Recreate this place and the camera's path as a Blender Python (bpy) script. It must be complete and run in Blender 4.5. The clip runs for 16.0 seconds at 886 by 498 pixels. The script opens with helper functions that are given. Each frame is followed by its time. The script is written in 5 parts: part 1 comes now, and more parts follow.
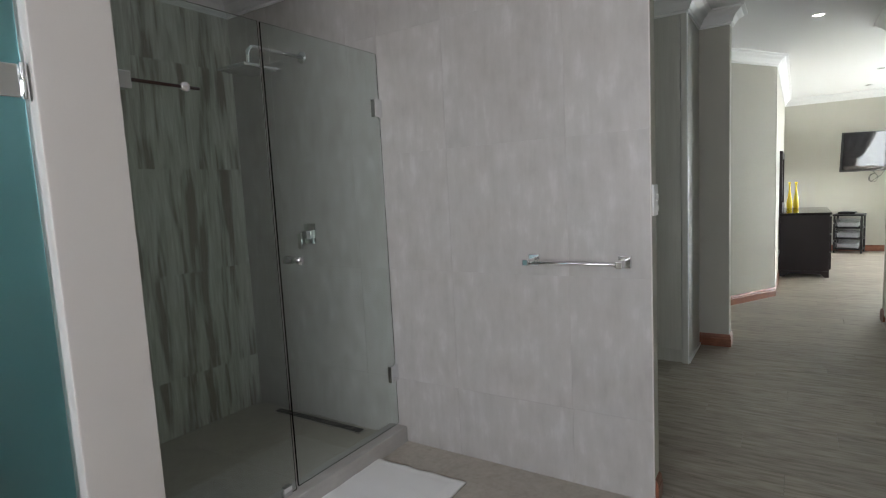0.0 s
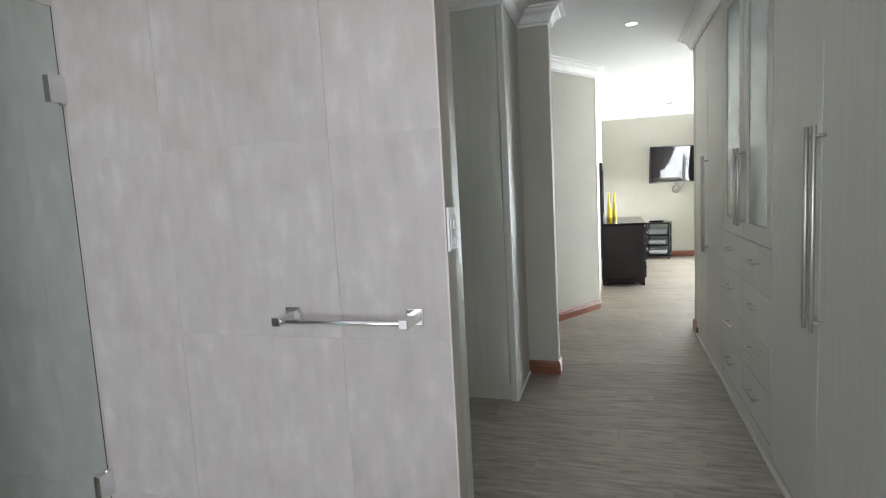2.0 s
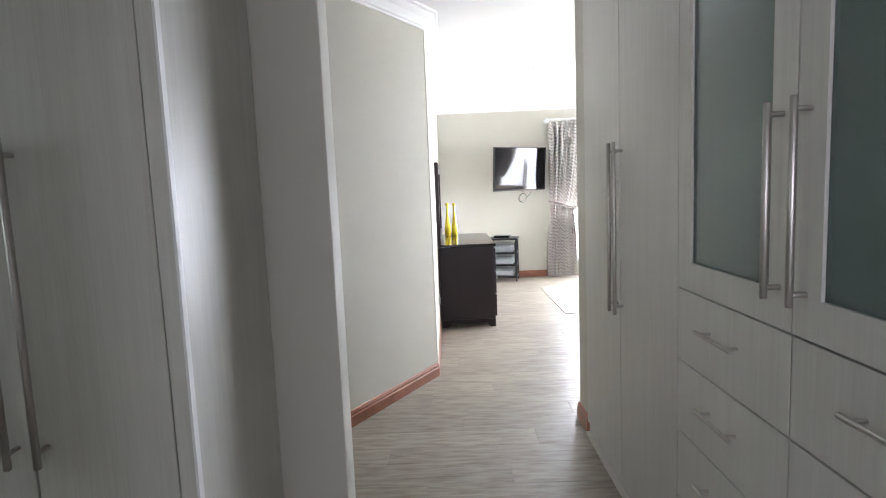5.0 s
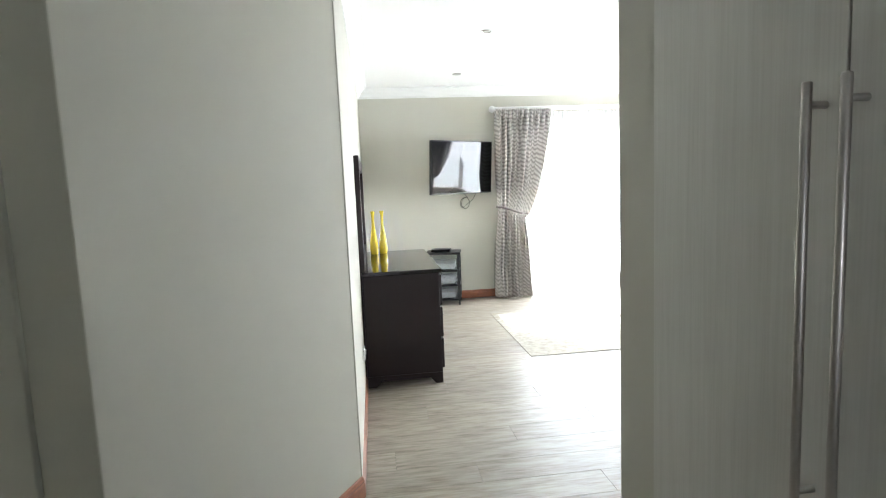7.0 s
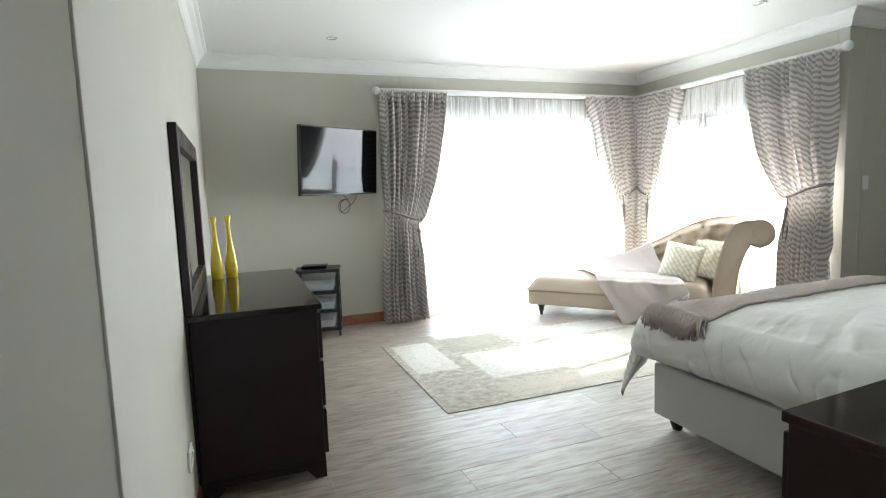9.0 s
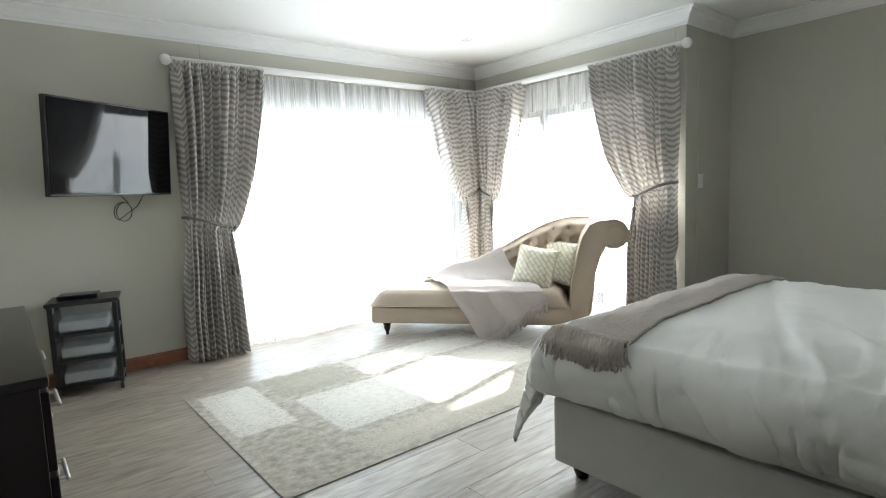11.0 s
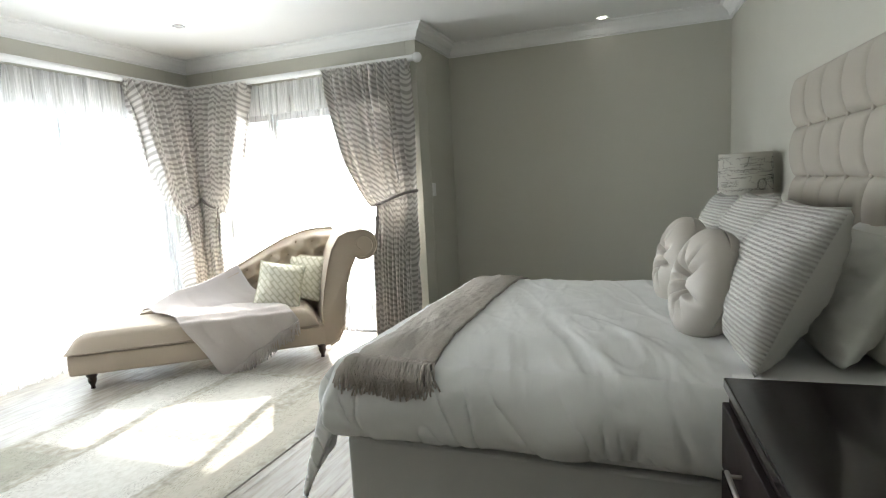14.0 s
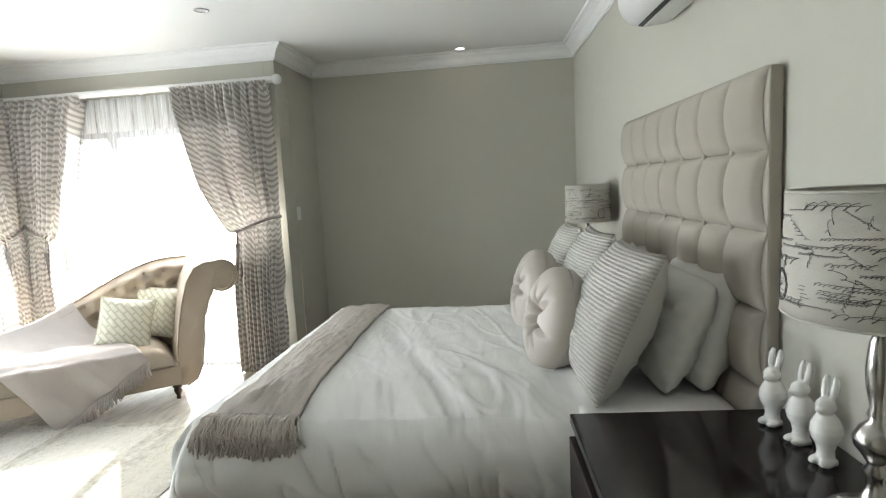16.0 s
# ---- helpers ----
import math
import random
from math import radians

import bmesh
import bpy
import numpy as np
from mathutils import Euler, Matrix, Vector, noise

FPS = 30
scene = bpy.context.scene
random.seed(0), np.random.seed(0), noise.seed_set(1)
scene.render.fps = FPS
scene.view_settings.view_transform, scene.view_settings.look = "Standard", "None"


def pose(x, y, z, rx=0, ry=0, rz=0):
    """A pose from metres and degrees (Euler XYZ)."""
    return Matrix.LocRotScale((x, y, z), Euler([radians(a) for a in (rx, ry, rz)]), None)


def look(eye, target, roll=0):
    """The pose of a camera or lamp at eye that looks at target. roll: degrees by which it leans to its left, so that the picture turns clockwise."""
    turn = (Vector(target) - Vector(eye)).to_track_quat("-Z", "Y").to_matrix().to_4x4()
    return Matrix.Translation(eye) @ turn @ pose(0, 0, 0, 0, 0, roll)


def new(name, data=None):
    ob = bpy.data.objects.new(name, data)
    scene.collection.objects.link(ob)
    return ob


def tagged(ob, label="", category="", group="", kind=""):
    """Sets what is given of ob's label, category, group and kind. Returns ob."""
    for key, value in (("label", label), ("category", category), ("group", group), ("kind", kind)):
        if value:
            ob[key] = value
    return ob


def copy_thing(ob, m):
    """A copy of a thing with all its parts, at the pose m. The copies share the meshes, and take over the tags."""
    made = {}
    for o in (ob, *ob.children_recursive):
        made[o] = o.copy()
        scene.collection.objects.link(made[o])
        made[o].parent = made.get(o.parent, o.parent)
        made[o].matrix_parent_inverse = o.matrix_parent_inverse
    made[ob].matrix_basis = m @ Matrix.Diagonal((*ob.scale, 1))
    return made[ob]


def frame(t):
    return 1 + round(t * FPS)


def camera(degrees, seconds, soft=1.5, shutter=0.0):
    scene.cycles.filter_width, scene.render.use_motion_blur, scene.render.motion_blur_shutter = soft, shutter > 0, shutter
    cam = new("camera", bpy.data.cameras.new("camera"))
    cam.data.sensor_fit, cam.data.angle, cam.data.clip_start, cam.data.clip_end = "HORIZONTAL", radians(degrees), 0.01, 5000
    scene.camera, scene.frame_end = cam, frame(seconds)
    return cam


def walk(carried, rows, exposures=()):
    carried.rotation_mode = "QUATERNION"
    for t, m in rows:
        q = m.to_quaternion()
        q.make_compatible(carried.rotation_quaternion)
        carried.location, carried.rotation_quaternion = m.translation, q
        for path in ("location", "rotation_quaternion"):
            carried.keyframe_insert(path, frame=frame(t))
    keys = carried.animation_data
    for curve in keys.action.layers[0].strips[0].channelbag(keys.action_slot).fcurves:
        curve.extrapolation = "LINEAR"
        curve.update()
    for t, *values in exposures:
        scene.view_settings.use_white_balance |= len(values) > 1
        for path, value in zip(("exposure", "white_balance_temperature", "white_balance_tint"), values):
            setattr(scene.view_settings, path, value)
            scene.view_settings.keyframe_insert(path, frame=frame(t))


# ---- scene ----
cam = camera(78.0, 16.0, soft=1.1)
PATH = [
    (0, (0.737, 0.539, 1.35), (-0.346, 2.207, 1.138), -3.0),
    (0.5, (0.745, 0.645, 1.352), (-0.238, 2.374, 1.144), -3.0),
    (1, (0.771, 0.833, 1.364), (-0.1, 2.621, 1.157), -3.1),
    (1.5, (0.751, 1.068, 1.356), (0.002, 2.911, 1.149), -3.1),
    (2, (0.699, 1.353, 1.377), (0.106, 3.252, 1.166), -3.1),
    (2.5, (0.699, 1.681, 1.388), (0.274, 3.623, 1.174), -2.9),
    (3, (0.669, 2.015, 1.376), (0.358, 3.979, 1.16), -2.5),
    (3.5, (0.65, 2.344, 1.383), (0.432, 4.321, 1.166), -2.7),
    (4, (0.686, 2.745, 1.368), (0.545, 4.728, 1.152), -2.5),
    (6.5, (0.649, 4.765, 1.365), (0.806, 6.747, 1.149), -2.5),
    (7, (0.668, 5.121, 1.389), (0.911, 7.093, 1.167), -2.4),
    (7.5, (0.719, 5.483, 1.372), (1.047, 7.444, 1.156), -2.6),
    (8, (0.736, 5.81, 1.353), (1.171, 7.75, 1.137), -2.4),
    (10.5, (0.963, 7.065, 1.261), (2.087, 8.706, 1.053), -2.3),
    (11, (1.05, 7.21, 1.251), (2.307, 8.752, 1.041), -2.3),
    (11.5, (1.118, 7.361, 1.251), (2.522, 8.771, 1.041), -2.4),
    (12, (1.178, 7.485, 1.239), (2.718, 8.744, 1.029), -2.7),
    (12.5, (1.192, 7.56, 1.23), (2.838, 8.677, 1.018), -2.7),
    (13, (1.16, 7.572, 1.246), (2.884, 8.561, 1.022), -2.9),
    (13.5, (1.13, 7.59, 1.259), (2.926, 8.44, 1.03), -2.9),
    (14, (1.116, 7.59, 1.284), (2.968, 8.308, 1.052), -3.0),
    (14.5, (1.124, 7.58, 1.297), (3.023, 8.162, 1.067), -3.1),
    (15, (1.135, 7.578, 1.322), (3.067, 8.044, 1.095), -3.1),
    (15.5, (1.126, 7.558, 1.378), (3.08, 7.92, 1.149), -3.1),
    (16, (1.124, 7.552, 1.423), (3.092, 7.819, 1.192), -3.1),
]
EXPOSURES = [(0.0, 2.44, 6420, 11), (0.7, 2.66, 6400, 11), (2.0, 2.95, 6330, 12), (3.5, 3.08, 6280, 16), (4.2, 3.07, 6230, 20), (6.5, 2.85, 6150, 16), (7.0, 2.62, 6200, 12),
             (8.0, 2.02, 6260, 10), (10.5, 1.22, 6230, 10), (13.0, 1.06, 6330, 10), (14.5, 1.17, 6420, 11), (16.0, 1.42, 6420, 11)]
walk(cam, [(t, look(eye, target, roll)) for t, eye, target, roll in PATH], EXPOSURES)

# ---- world, sun, large lights ----
SUN_AZ, SUN_EL = math.atan2(0.228, 0.974), radians(35.5)
world = bpy.data.worlds.new("world")
scene.world = world
world.use_nodes = True
wn = world.node_tree
sky = wn.nodes.new("ShaderNodeTexSky")
sky.sky_type, sky.sun_disc = "NISHITA", False
sky.sun_elevation, sky.sun_rotation = SUN_EL, math.pi / 2 - SUN_AZ
wn.nodes["Background"].inputs[1].default_value = 0.15
wn.links.new(sky.outputs[0], wn.nodes["Background"].inputs[0])

sun = new("sun", bpy.data.lights.new("sun", "SUN"))
sun.data.energy, sun.data.angle, sun.data.color = 5.0, radians(0.6), (1.0, 0.95, 0.86)
sd = Vector((math.cos(SUN_AZ) * math.cos(SUN_EL), math.sin(SUN_AZ) * math.cos(SUN_EL), math.sin(SUN_EL)))
sun.matrix_world = look(sd * 30, (0, 0, 0))


def area_light(name, eye, target, w, h, power, color=(1, 1, 1), spread=180):
    d = bpy.data.lights.new(name, "AREA")
    d.shape, d.size, d.size_y, d.energy, d.color = "RECTANGLE", w, h, power, color
    d.spread = radians(spread)
    ob = new(name, d)
    ob.matrix_world = look(eye, target)
    return ob


area_light("window_sky_north", (3.75, 12.10, 1.05), (3.75, 5, -0.5), 2.5, 2.0, 41, (0.90, 0.97, 1.0), 155)
area_light("window_sky_east", (5.66, 10.55, 1.05), (0, 10.55, -1.4), 1.9, 2.0, 63, (0.93, 0.98, 1.0), 155)
area_light("window_sky_bath", (0.35, -1.36, 1.55), (0.1, 2.8, 1.2), 1.5, 1.3, 10.3, (0.95, 0.94, 1.0))
# Added fill for the wardrobe recess; its end wall has no window.
area_light("window_sky_recess", (-2.19, 3.95, 1.55), (0.5, 4.2, 1.2), 0.7, 1.0, 0.8, (0.88, 1.0, 0.96))


# ---- materials ----
def nodes(name):
    m = bpy.data.materials.new(name)
    m.use_nodes = True
    return m, m.node_tree, m.node_tree.nodes["Principled BSDF"]


def ramp(t, stops):
    r = t.nodes.new("ShaderNodeValToRGB")
    e = r.color_ramp.elements
    while len(e) < len(stops):
        e.new(0.5)
    for el, (p, c) in zip(e, stops):
        el.position, el.color = p, (*c, 1)
    return r


def tex(t, kind, scale=(1, 1, 1), coord="Object", **values):
    c, mp, n = t.nodes.new("ShaderNodeTexCoord"), t.nodes.new("ShaderNodeMapping"), t.nodes.new("ShaderNodeTex" + kind)
    mp.inputs["Scale"].default_value = scale
    t.links.new(c.outputs[coord], mp.inputs[0])
    t.links.new(mp.outputs[0], n.inputs["Vector"])
    for k, v in values.items():
        n.inputs[k.replace("_", " ")].default_value = v
    return n


def mixc(t, a, b, f, blend="MIX"):
    n = t.nodes.new("ShaderNodeMix")
    n.data_type, n.blend_type = "RGBA", blend
    for sock, v in ((n.inputs[0], f), (n.inputs[6], a), (n.inputs[7], b)):
        if hasattr(v, "is_output"):
            t.links.new(v, sock)
        elif isinstance(v, tuple):
            sock.default_value = (*v, 1)
        else:
            sock.default_value = v
    return n.outputs[2]


def bump(t, b, height, strength=0.2, dist=0.01):
    n = t.nodes.new("ShaderNodeBump")
    n.inputs["Strength"].default_value, n.inputs["Distance"].default_value = strength, dist
    t.links.new(height, n.inputs["Height"])
    t.links.new(n.outputs[0], b.inputs["Normal"])


def plain(name, color, rough=0.5, metal=0.0, vary=0.08, scale=3.0, grain=60.0, bumps=0.08, coat=0.0, spec=0.5):
    """A paint, plastic, fabric or metal with a large and a fine variation."""
    m, t, b = nodes(name)
    big = tex(t, "Noise", (scale,) * 3, Detail=4.0)
    fine = tex(t, "Noise", (grain,) * 3, Detail=3.0)
    dark = tuple(c * (1 - vary) for c in color)
    lite = tuple(min(1, c * (1 + vary * 0.6)) for c in color)
    c1 = mixc(t, dark, lite, big.outputs[0])
    c2 = mixc(t, c1, mixc(t, dark, lite, fine.outputs[0]), 0.35)
    t.links.new(c2, b.inputs["Base Color"])
    r = ramp(t, ((0.3, (rough * 0.85,) * 3), (0.7, (min(1, rough * 1.15),) * 3)))
    t.links.new(big.outputs[0], r.inputs[0])
    t.links.new(r.outputs[0], b.inputs["Roughness"])
    b.inputs["Metallic"].default_value = metal
    b.inputs["Coat Weight"].default_value = coat
    b.inputs["Specular IOR Level"].default_value = spec
    if bumps:
        bump(t, b, fine.outputs[0], bumps, 0.004)
    return m


def stretched(name, stops, scale, rough=0.5, rand=0.25, bumps=0.1, coat=0.0, warp=(3, 3, 3), spec=0.5, shift=1.0, blend=0.40):
    """Grain drawn out along one axis (wood, laminate, streaked tile), each piece its own shade."""
    m, t, b = nodes(name)
    info = t.nodes.new("ShaderNodeObjectInfo")
    c, add, mp = t.nodes.new("ShaderNodeTexCoord"), t.nodes.new("ShaderNodeVectorMath"), t.nodes.new("ShaderNodeMapping")
    mul = t.nodes.new("ShaderNodeVectorMath")
    mul.operation = "SCALE"
    mul.inputs[0].default_value = (37.0 * shift, 53.0 * shift, 71.0 * shift)
    t.links.new(info.outputs["Random"], mul.inputs["Scale"])
    t.links.new(c.outputs["Object"], add.inputs[0])
    t.links.new(mul.outputs[0], add.inputs[1])
    mp.inputs["Scale"].default_value = scale
    t.links.new(add.outputs[0], mp.inputs[0])
    n = t.nodes.new("ShaderNodeTexNoise")
    n.inputs["Detail"].default_value, n.inputs["Roughness"].default_value = 7.0, 0.62
    t.links.new(mp.outputs[0], n.inputs["Vector"])
    mp2 = t.nodes.new("ShaderNodeMapping")
    mp2.inputs["Scale"].default_value = warp
    t.links.new(add.outputs[0], mp2.inputs[0])
    n2 = t.nodes.new("ShaderNodeTexNoise")
    n2.inputs["Detail"].default_value = 4.0
    t.links.new(mp2.outputs[0], n2.inputs["Vector"])
    mx = t.nodes.new("ShaderNodeMix")
    mx.inputs[0].default_value = blend
    t.links.new(n.outputs[0], mx.inputs[2])
    t.links.new(n2.outputs[0], mx.inputs[3])
    r = ramp(t, stops)
    t.links.new(mx.outputs[0], r.inputs[0])
    hsv = t.nodes.new("ShaderNodeHueSaturation")
    mr = t.nodes.new("ShaderNodeMapRange")
    mr.inputs[3].default_value, mr.inputs[4].default_value = 1 - rand, 1 + rand
    t.links.new(info.outputs["Random"], mr.inputs[0])
    t.links.new(mr.outputs[0], hsv.inputs["Value"])
    t.links.new(r.outputs[0], hsv.inputs["Color"])
    t.links.new(hsv.outputs[0], b.inputs["Base Color"])
    rr = ramp(t, ((0.3, (rough * 0.8,) * 3), (0.7, (min(1, rough * 1.2),) * 3)))
    t.links.new(n.outputs[0], rr.inputs[0])
    t.links.new(rr.outputs[0], b.inputs["Roughness"])
    b.inputs["Coat Weight"].default_value = coat
    b.inputs["Specular IOR Level"].default_value = spec
    bump(t, b, n.outputs[0], bumps, 0.003)
    return m


WALL = plain("wall_paint", (0.515, 0.503, 0.438), 0.75, vary=0.04, scale=0.8, grain=90, bumps=0.06)
WHITE = plain("white_paint", (0.80, 0.80, 0.79), 0.6, vary=0.03, scale=1.0, grain=80, bumps=0.03)
CEIL = plain("ceiling_paint", (0.82, 0.82, 0.81), 0.85, vary=0.03, scale=0.7, grain=100, bumps=0.04)
PLANK = stretched("laminate", ((0.33, (0.165, 0.138, 0.105)), (0.44, (0.262, 0.229, 0.185)), (0.55, (0.335, 0.30, 0.25)), (0.70, (0.40, 0.365, 0.312))), (1.5, 18, 18), 0.43, 0.10, 0.10, 0.0, (1.3, 8, 8), 0.5, 1.0, 0.58)
SUB = plain("subfloor", (0.06, 0.055, 0.05), 0.9)
LAMI = stretched("cabinet_laminate", ((0.25, (0.49, 0.482, 0.435)), (0.5, (0.565, 0.557, 0.51)), (0.75, (0.625, 0.618, 0.575))), (38, 38, 0.9), 0.42, 0.02, 0.04, 0.0, (9, 9, 0.4))
SKIRT = stretched("skirting_wood", ((0.3, (0.14, 0.045, 0.022)), (0.55, (0.26, 0.09, 0.042)), (0.8, (0.34, 0.13, 0.065))), (8, 8, 60), 0.35, 0.08, 0.06, 0.2)
DARKW = plain("dark_wood", (0.016, 0.0085, 0.0085), 0.38, vary=0.15, scale=1.2, grain=30, bumps=0.0, spec=0.3)
GLOSSW = plain("polished_dark_wood", (0.012, 0.008, 0.008), 0.10, vary=0.15, scale=1.2, grain=30, bumps=0.0)
TURNED = plain("turned_wood", (0.035, 0.016, 0.010), 0.3, vary=0.3, scale=8, bumps=0.02, coat=0.3)
CHROME = plain("chrome", (0.80, 0.81, 0.82), 0.08, 1.0, vary=0.02, bumps=0.0)
STEEL = plain("brushed_steel", (0.50, 0.48, 0.455), 0.42, 1.0, vary=0.05, grain=120, bumps=0.03)
SILVER = plain("satin_silver", (0.52, 0.50, 0.47), 0.24, 1.0, vary=0.08, scale=6, bumps=0.02)
BLACK = plain("black_plastic", (0.012, 0.012, 0.013), 0.35, vary=0.2, bumps=0.03)
SCREEN = plain("screen_glass", (0.006, 0.006, 0.007), 0.045, vary=0.1, bumps=0.0, spec=0.22)
PLAST = plain("white_plastic", (0.78, 0.78, 0.76), 0.35, vary=0.03, bumps=0.02)
CERAM = plain("white_ceramic", (0.80, 0.79, 0.76), 0.12, vary=0.04, scale=10, bumps=0.0, coat=0.4)
YELLOW = plain("yellow_glaze", (0.66, 0.50, 0.02), 0.10, vary=0.12, scale=6, bumps=0.0, coat=0.5)
LINEN = plain("bed_linen", (0.78, 0.775, 0.755), 0.85, vary=0.04, scale=2, grain=300, bumps=0.10, spec=0.2)
BASEF = plain("bed_base_fabric", (0.60, 0.59, 0.57), 0.8, vary=0.06, scale=2, grain=260, bumps=0.10, spec=0.2)
HEADF = plain("headboard_fabric", (0.42, 0.385, 0.33), 0.9, vary=0.07, scale=3, grain=420, bumps=0.18, spec=0.2)
# Darker than the upholstery: the dimples' shade is put into the button colour.
DIMPLE_SHADE = plain("shaded_button_cloth", (0.24, 0.18, 0.12), 0.7, vary=0.1)
CHAISE = plain("tan_upholstery", (0.445, 0.37, 0.29), 0.62, vary=0.07, scale=4, grain=220, bumps=0.08, spec=0.35)
THROW = plain("pale_throw_fabric", (0.50, 0.455, 0.43), 0.9, vary=0.06, scale=6, grain=380, bumps=0.2, spec=0.15)
KNIT = plain("taupe_throw_fabric", (0.51, 0.465, 0.415), 0.95, vary=0.30, scale=30, grain=110, bumps=0.6, spec=0.1)
SATIN = plain("champagne_satin", (0.52, 0.48, 0.43), 0.42, vary=0.06, scale=5, grain=200, bumps=0.08, spec=0.4)
FRINGE = plain("taupe_fringe_wool", (0.64, 0.58, 0.525), 0.95, vary=0.14, scale=20, grain=300, bumps=0.2, spec=0.1)
RUGEDGE = plain("rug_binding", (0.30, 0.285, 0.25), 0.95, vary=0.1, scale=8, grain=200)
TASSEL = plain("taupe_cord", (0.22, 0.20, 0.185), 0.9, vary=0.2, scale=20, bumps=0.2)
CONC = plain("patio_paving", (0.55, 0.53, 0.50), 0.9, vary=0.15, scale=1.5, grain=20, bumps=0.1)
ALU = plain("window_frame_aluminium", (0.62, 0.62, 0.62), 0.4, 0.3, vary=0.05)
TILE = stretched("pale_wall_tile", ((0.32, (0.37, 0.348, 0.32)), (0.45, (0.408, 0.388, 0.36)), (0.55, (0.43, 0.413, 0.388)), (0.68, (0.495, 0.485, 0.465))), (5.5, 0.9, 5.5), 0.38, 0.03, 0.02, 0.0, (2.4, 1.5, 2.4), 0.5, 1.0, 0.6)
FTILE = stretched("bathroom_floor_tile", ((0.25, (0.30, 0.27, 0.225)), (0.5, (0.40, 0.365, 0.31)), (0.75, (0.48, 0.44, 0.385))), (3, 3, 3), 0.4, 0.04, 0.03, 0.0, (8, 8, 8))
PIER = plain("pier_plaster", (0.55, 0.52, 0.485), 0.5, vary=0.05, scale=1.2, grain=30, bumps=0.05)
GROUT = plain("grout", (0.46, 0.44, 0.41), 0.9, grain=200)


def weathered_mat():
    """Wood-look wall tile: pale sage boards with upright brown bands and fine flaking."""
    m, t, b = nodes("weathered_wood_tile")
    info, geo = t.nodes.new("ShaderNodeObjectInfo"), t.nodes.new("ShaderNodeNewGeometry")
    off, add = t.nodes.new("ShaderNodeVectorMath"), t.nodes.new("ShaderNodeVectorMath")
    off.operation = "SCALE"
    off.inputs[0].default_value = (0.0, 0.12, 1.2)
    t.links.new(info.outputs["Random"], off.inputs["Scale"])
    t.links.new(geo.outputs["Position"], add.inputs[0])
    t.links.new(off.outputs[0], add.inputs[1])

    def grain(scale, detail, rough=0.6):
        mp, n = t.nodes.new("ShaderNodeMapping"), t.nodes.new("ShaderNodeTexNoise")
        mp.inputs["Scale"].default_value = scale
        mp.inputs["Location"].default_value = (0.0, 3.1, 0.7)
        n.inputs["Detail"].default_value, n.inputs["Roughness"].default_value = detail, rough
        t.links.new(add.outputs[0], mp.inputs[0])
        t.links.new(mp.outputs[0], n.inputs["Vector"])
        return n.outputs[0]
    band, streak, fleck = grain((1, 2.5, 0.28), 3.0), grain((1, 11, 0.9), 7.0, 0.7), grain((1, 24, 7.0), 6.0, 0.7)
    pale = ramp(t, ((0.30, (0.44, 0.445, 0.385)), (0.50, (0.57, 0.575, 0.515)), (0.68, (0.72, 0.725, 0.68))))
    t.links.new(streak, pale.inputs[0])
    brown = ramp(t, ((0.30, (0.13, 0.105, 0.08)), (0.55, (0.25, 0.21, 0.165)), (0.75, (0.36, 0.33, 0.27))))
    t.links.new(fleck, brown.inputs[0])
    wide = ramp(t, ((0.46, (0, 0, 0)), (0.60, (1, 1, 1))))
    t.links.new(band, wide.inputs[0])
    wear = ramp(t, ((0.36, (0, 0, 0)), (0.70, (0.86,) * 3)))
    t.links.new(mixc(t, mixc(t, wide.outputs[0], streak, 0.48), fleck, 0.26), wear.inputs[0])
    t.links.new(mixc(t, pale.outputs[0], brown.outputs[0], wear.outputs[0]), b.inputs["Base Color"])
    b.inputs["Roughness"].default_value = 0.4
    bump(t, b, streak, 0.05, 0.003)
    return m


WOODT = weathered_mat()


def glass(name, color, rough=0.0, ior=1.45):
    m, t, b = nodes(name)
    b.inputs["Base Color"].default_value = (*color, 1)
    b.inputs["Roughness"].default_value, b.inputs["IOR"].default_value = rough, ior
    b.inputs["Transmission Weight"].default_value = 1.0
    return m


CLEAR = glass("clear_glass", (0.95, 0.98, 0.97))
SHGLASS = glass("shower_glass", (0.85, 0.935, 0.90))
FROST = glass("frosted_glass", (0.30, 0.58, 0.60), 0.45)
CABGL = glass("cabinet_frosted_glass", (0.62, 0.74, 0.74), 0.22)
TUB = glass("clear_plastic", (0.85, 0.88, 0.92), 0.25, 1.3)


def mirror_mat():
    m, t, b = nodes("mirror_silver")
    b.inputs["Base Color"].default_value = (0.9, 0.9, 0.9, 1)
    b.inputs["Metallic"].default_value, b.inputs["Roughness"].default_value = 1.0, 0.02
    return m


MIRROR = mirror_mat()


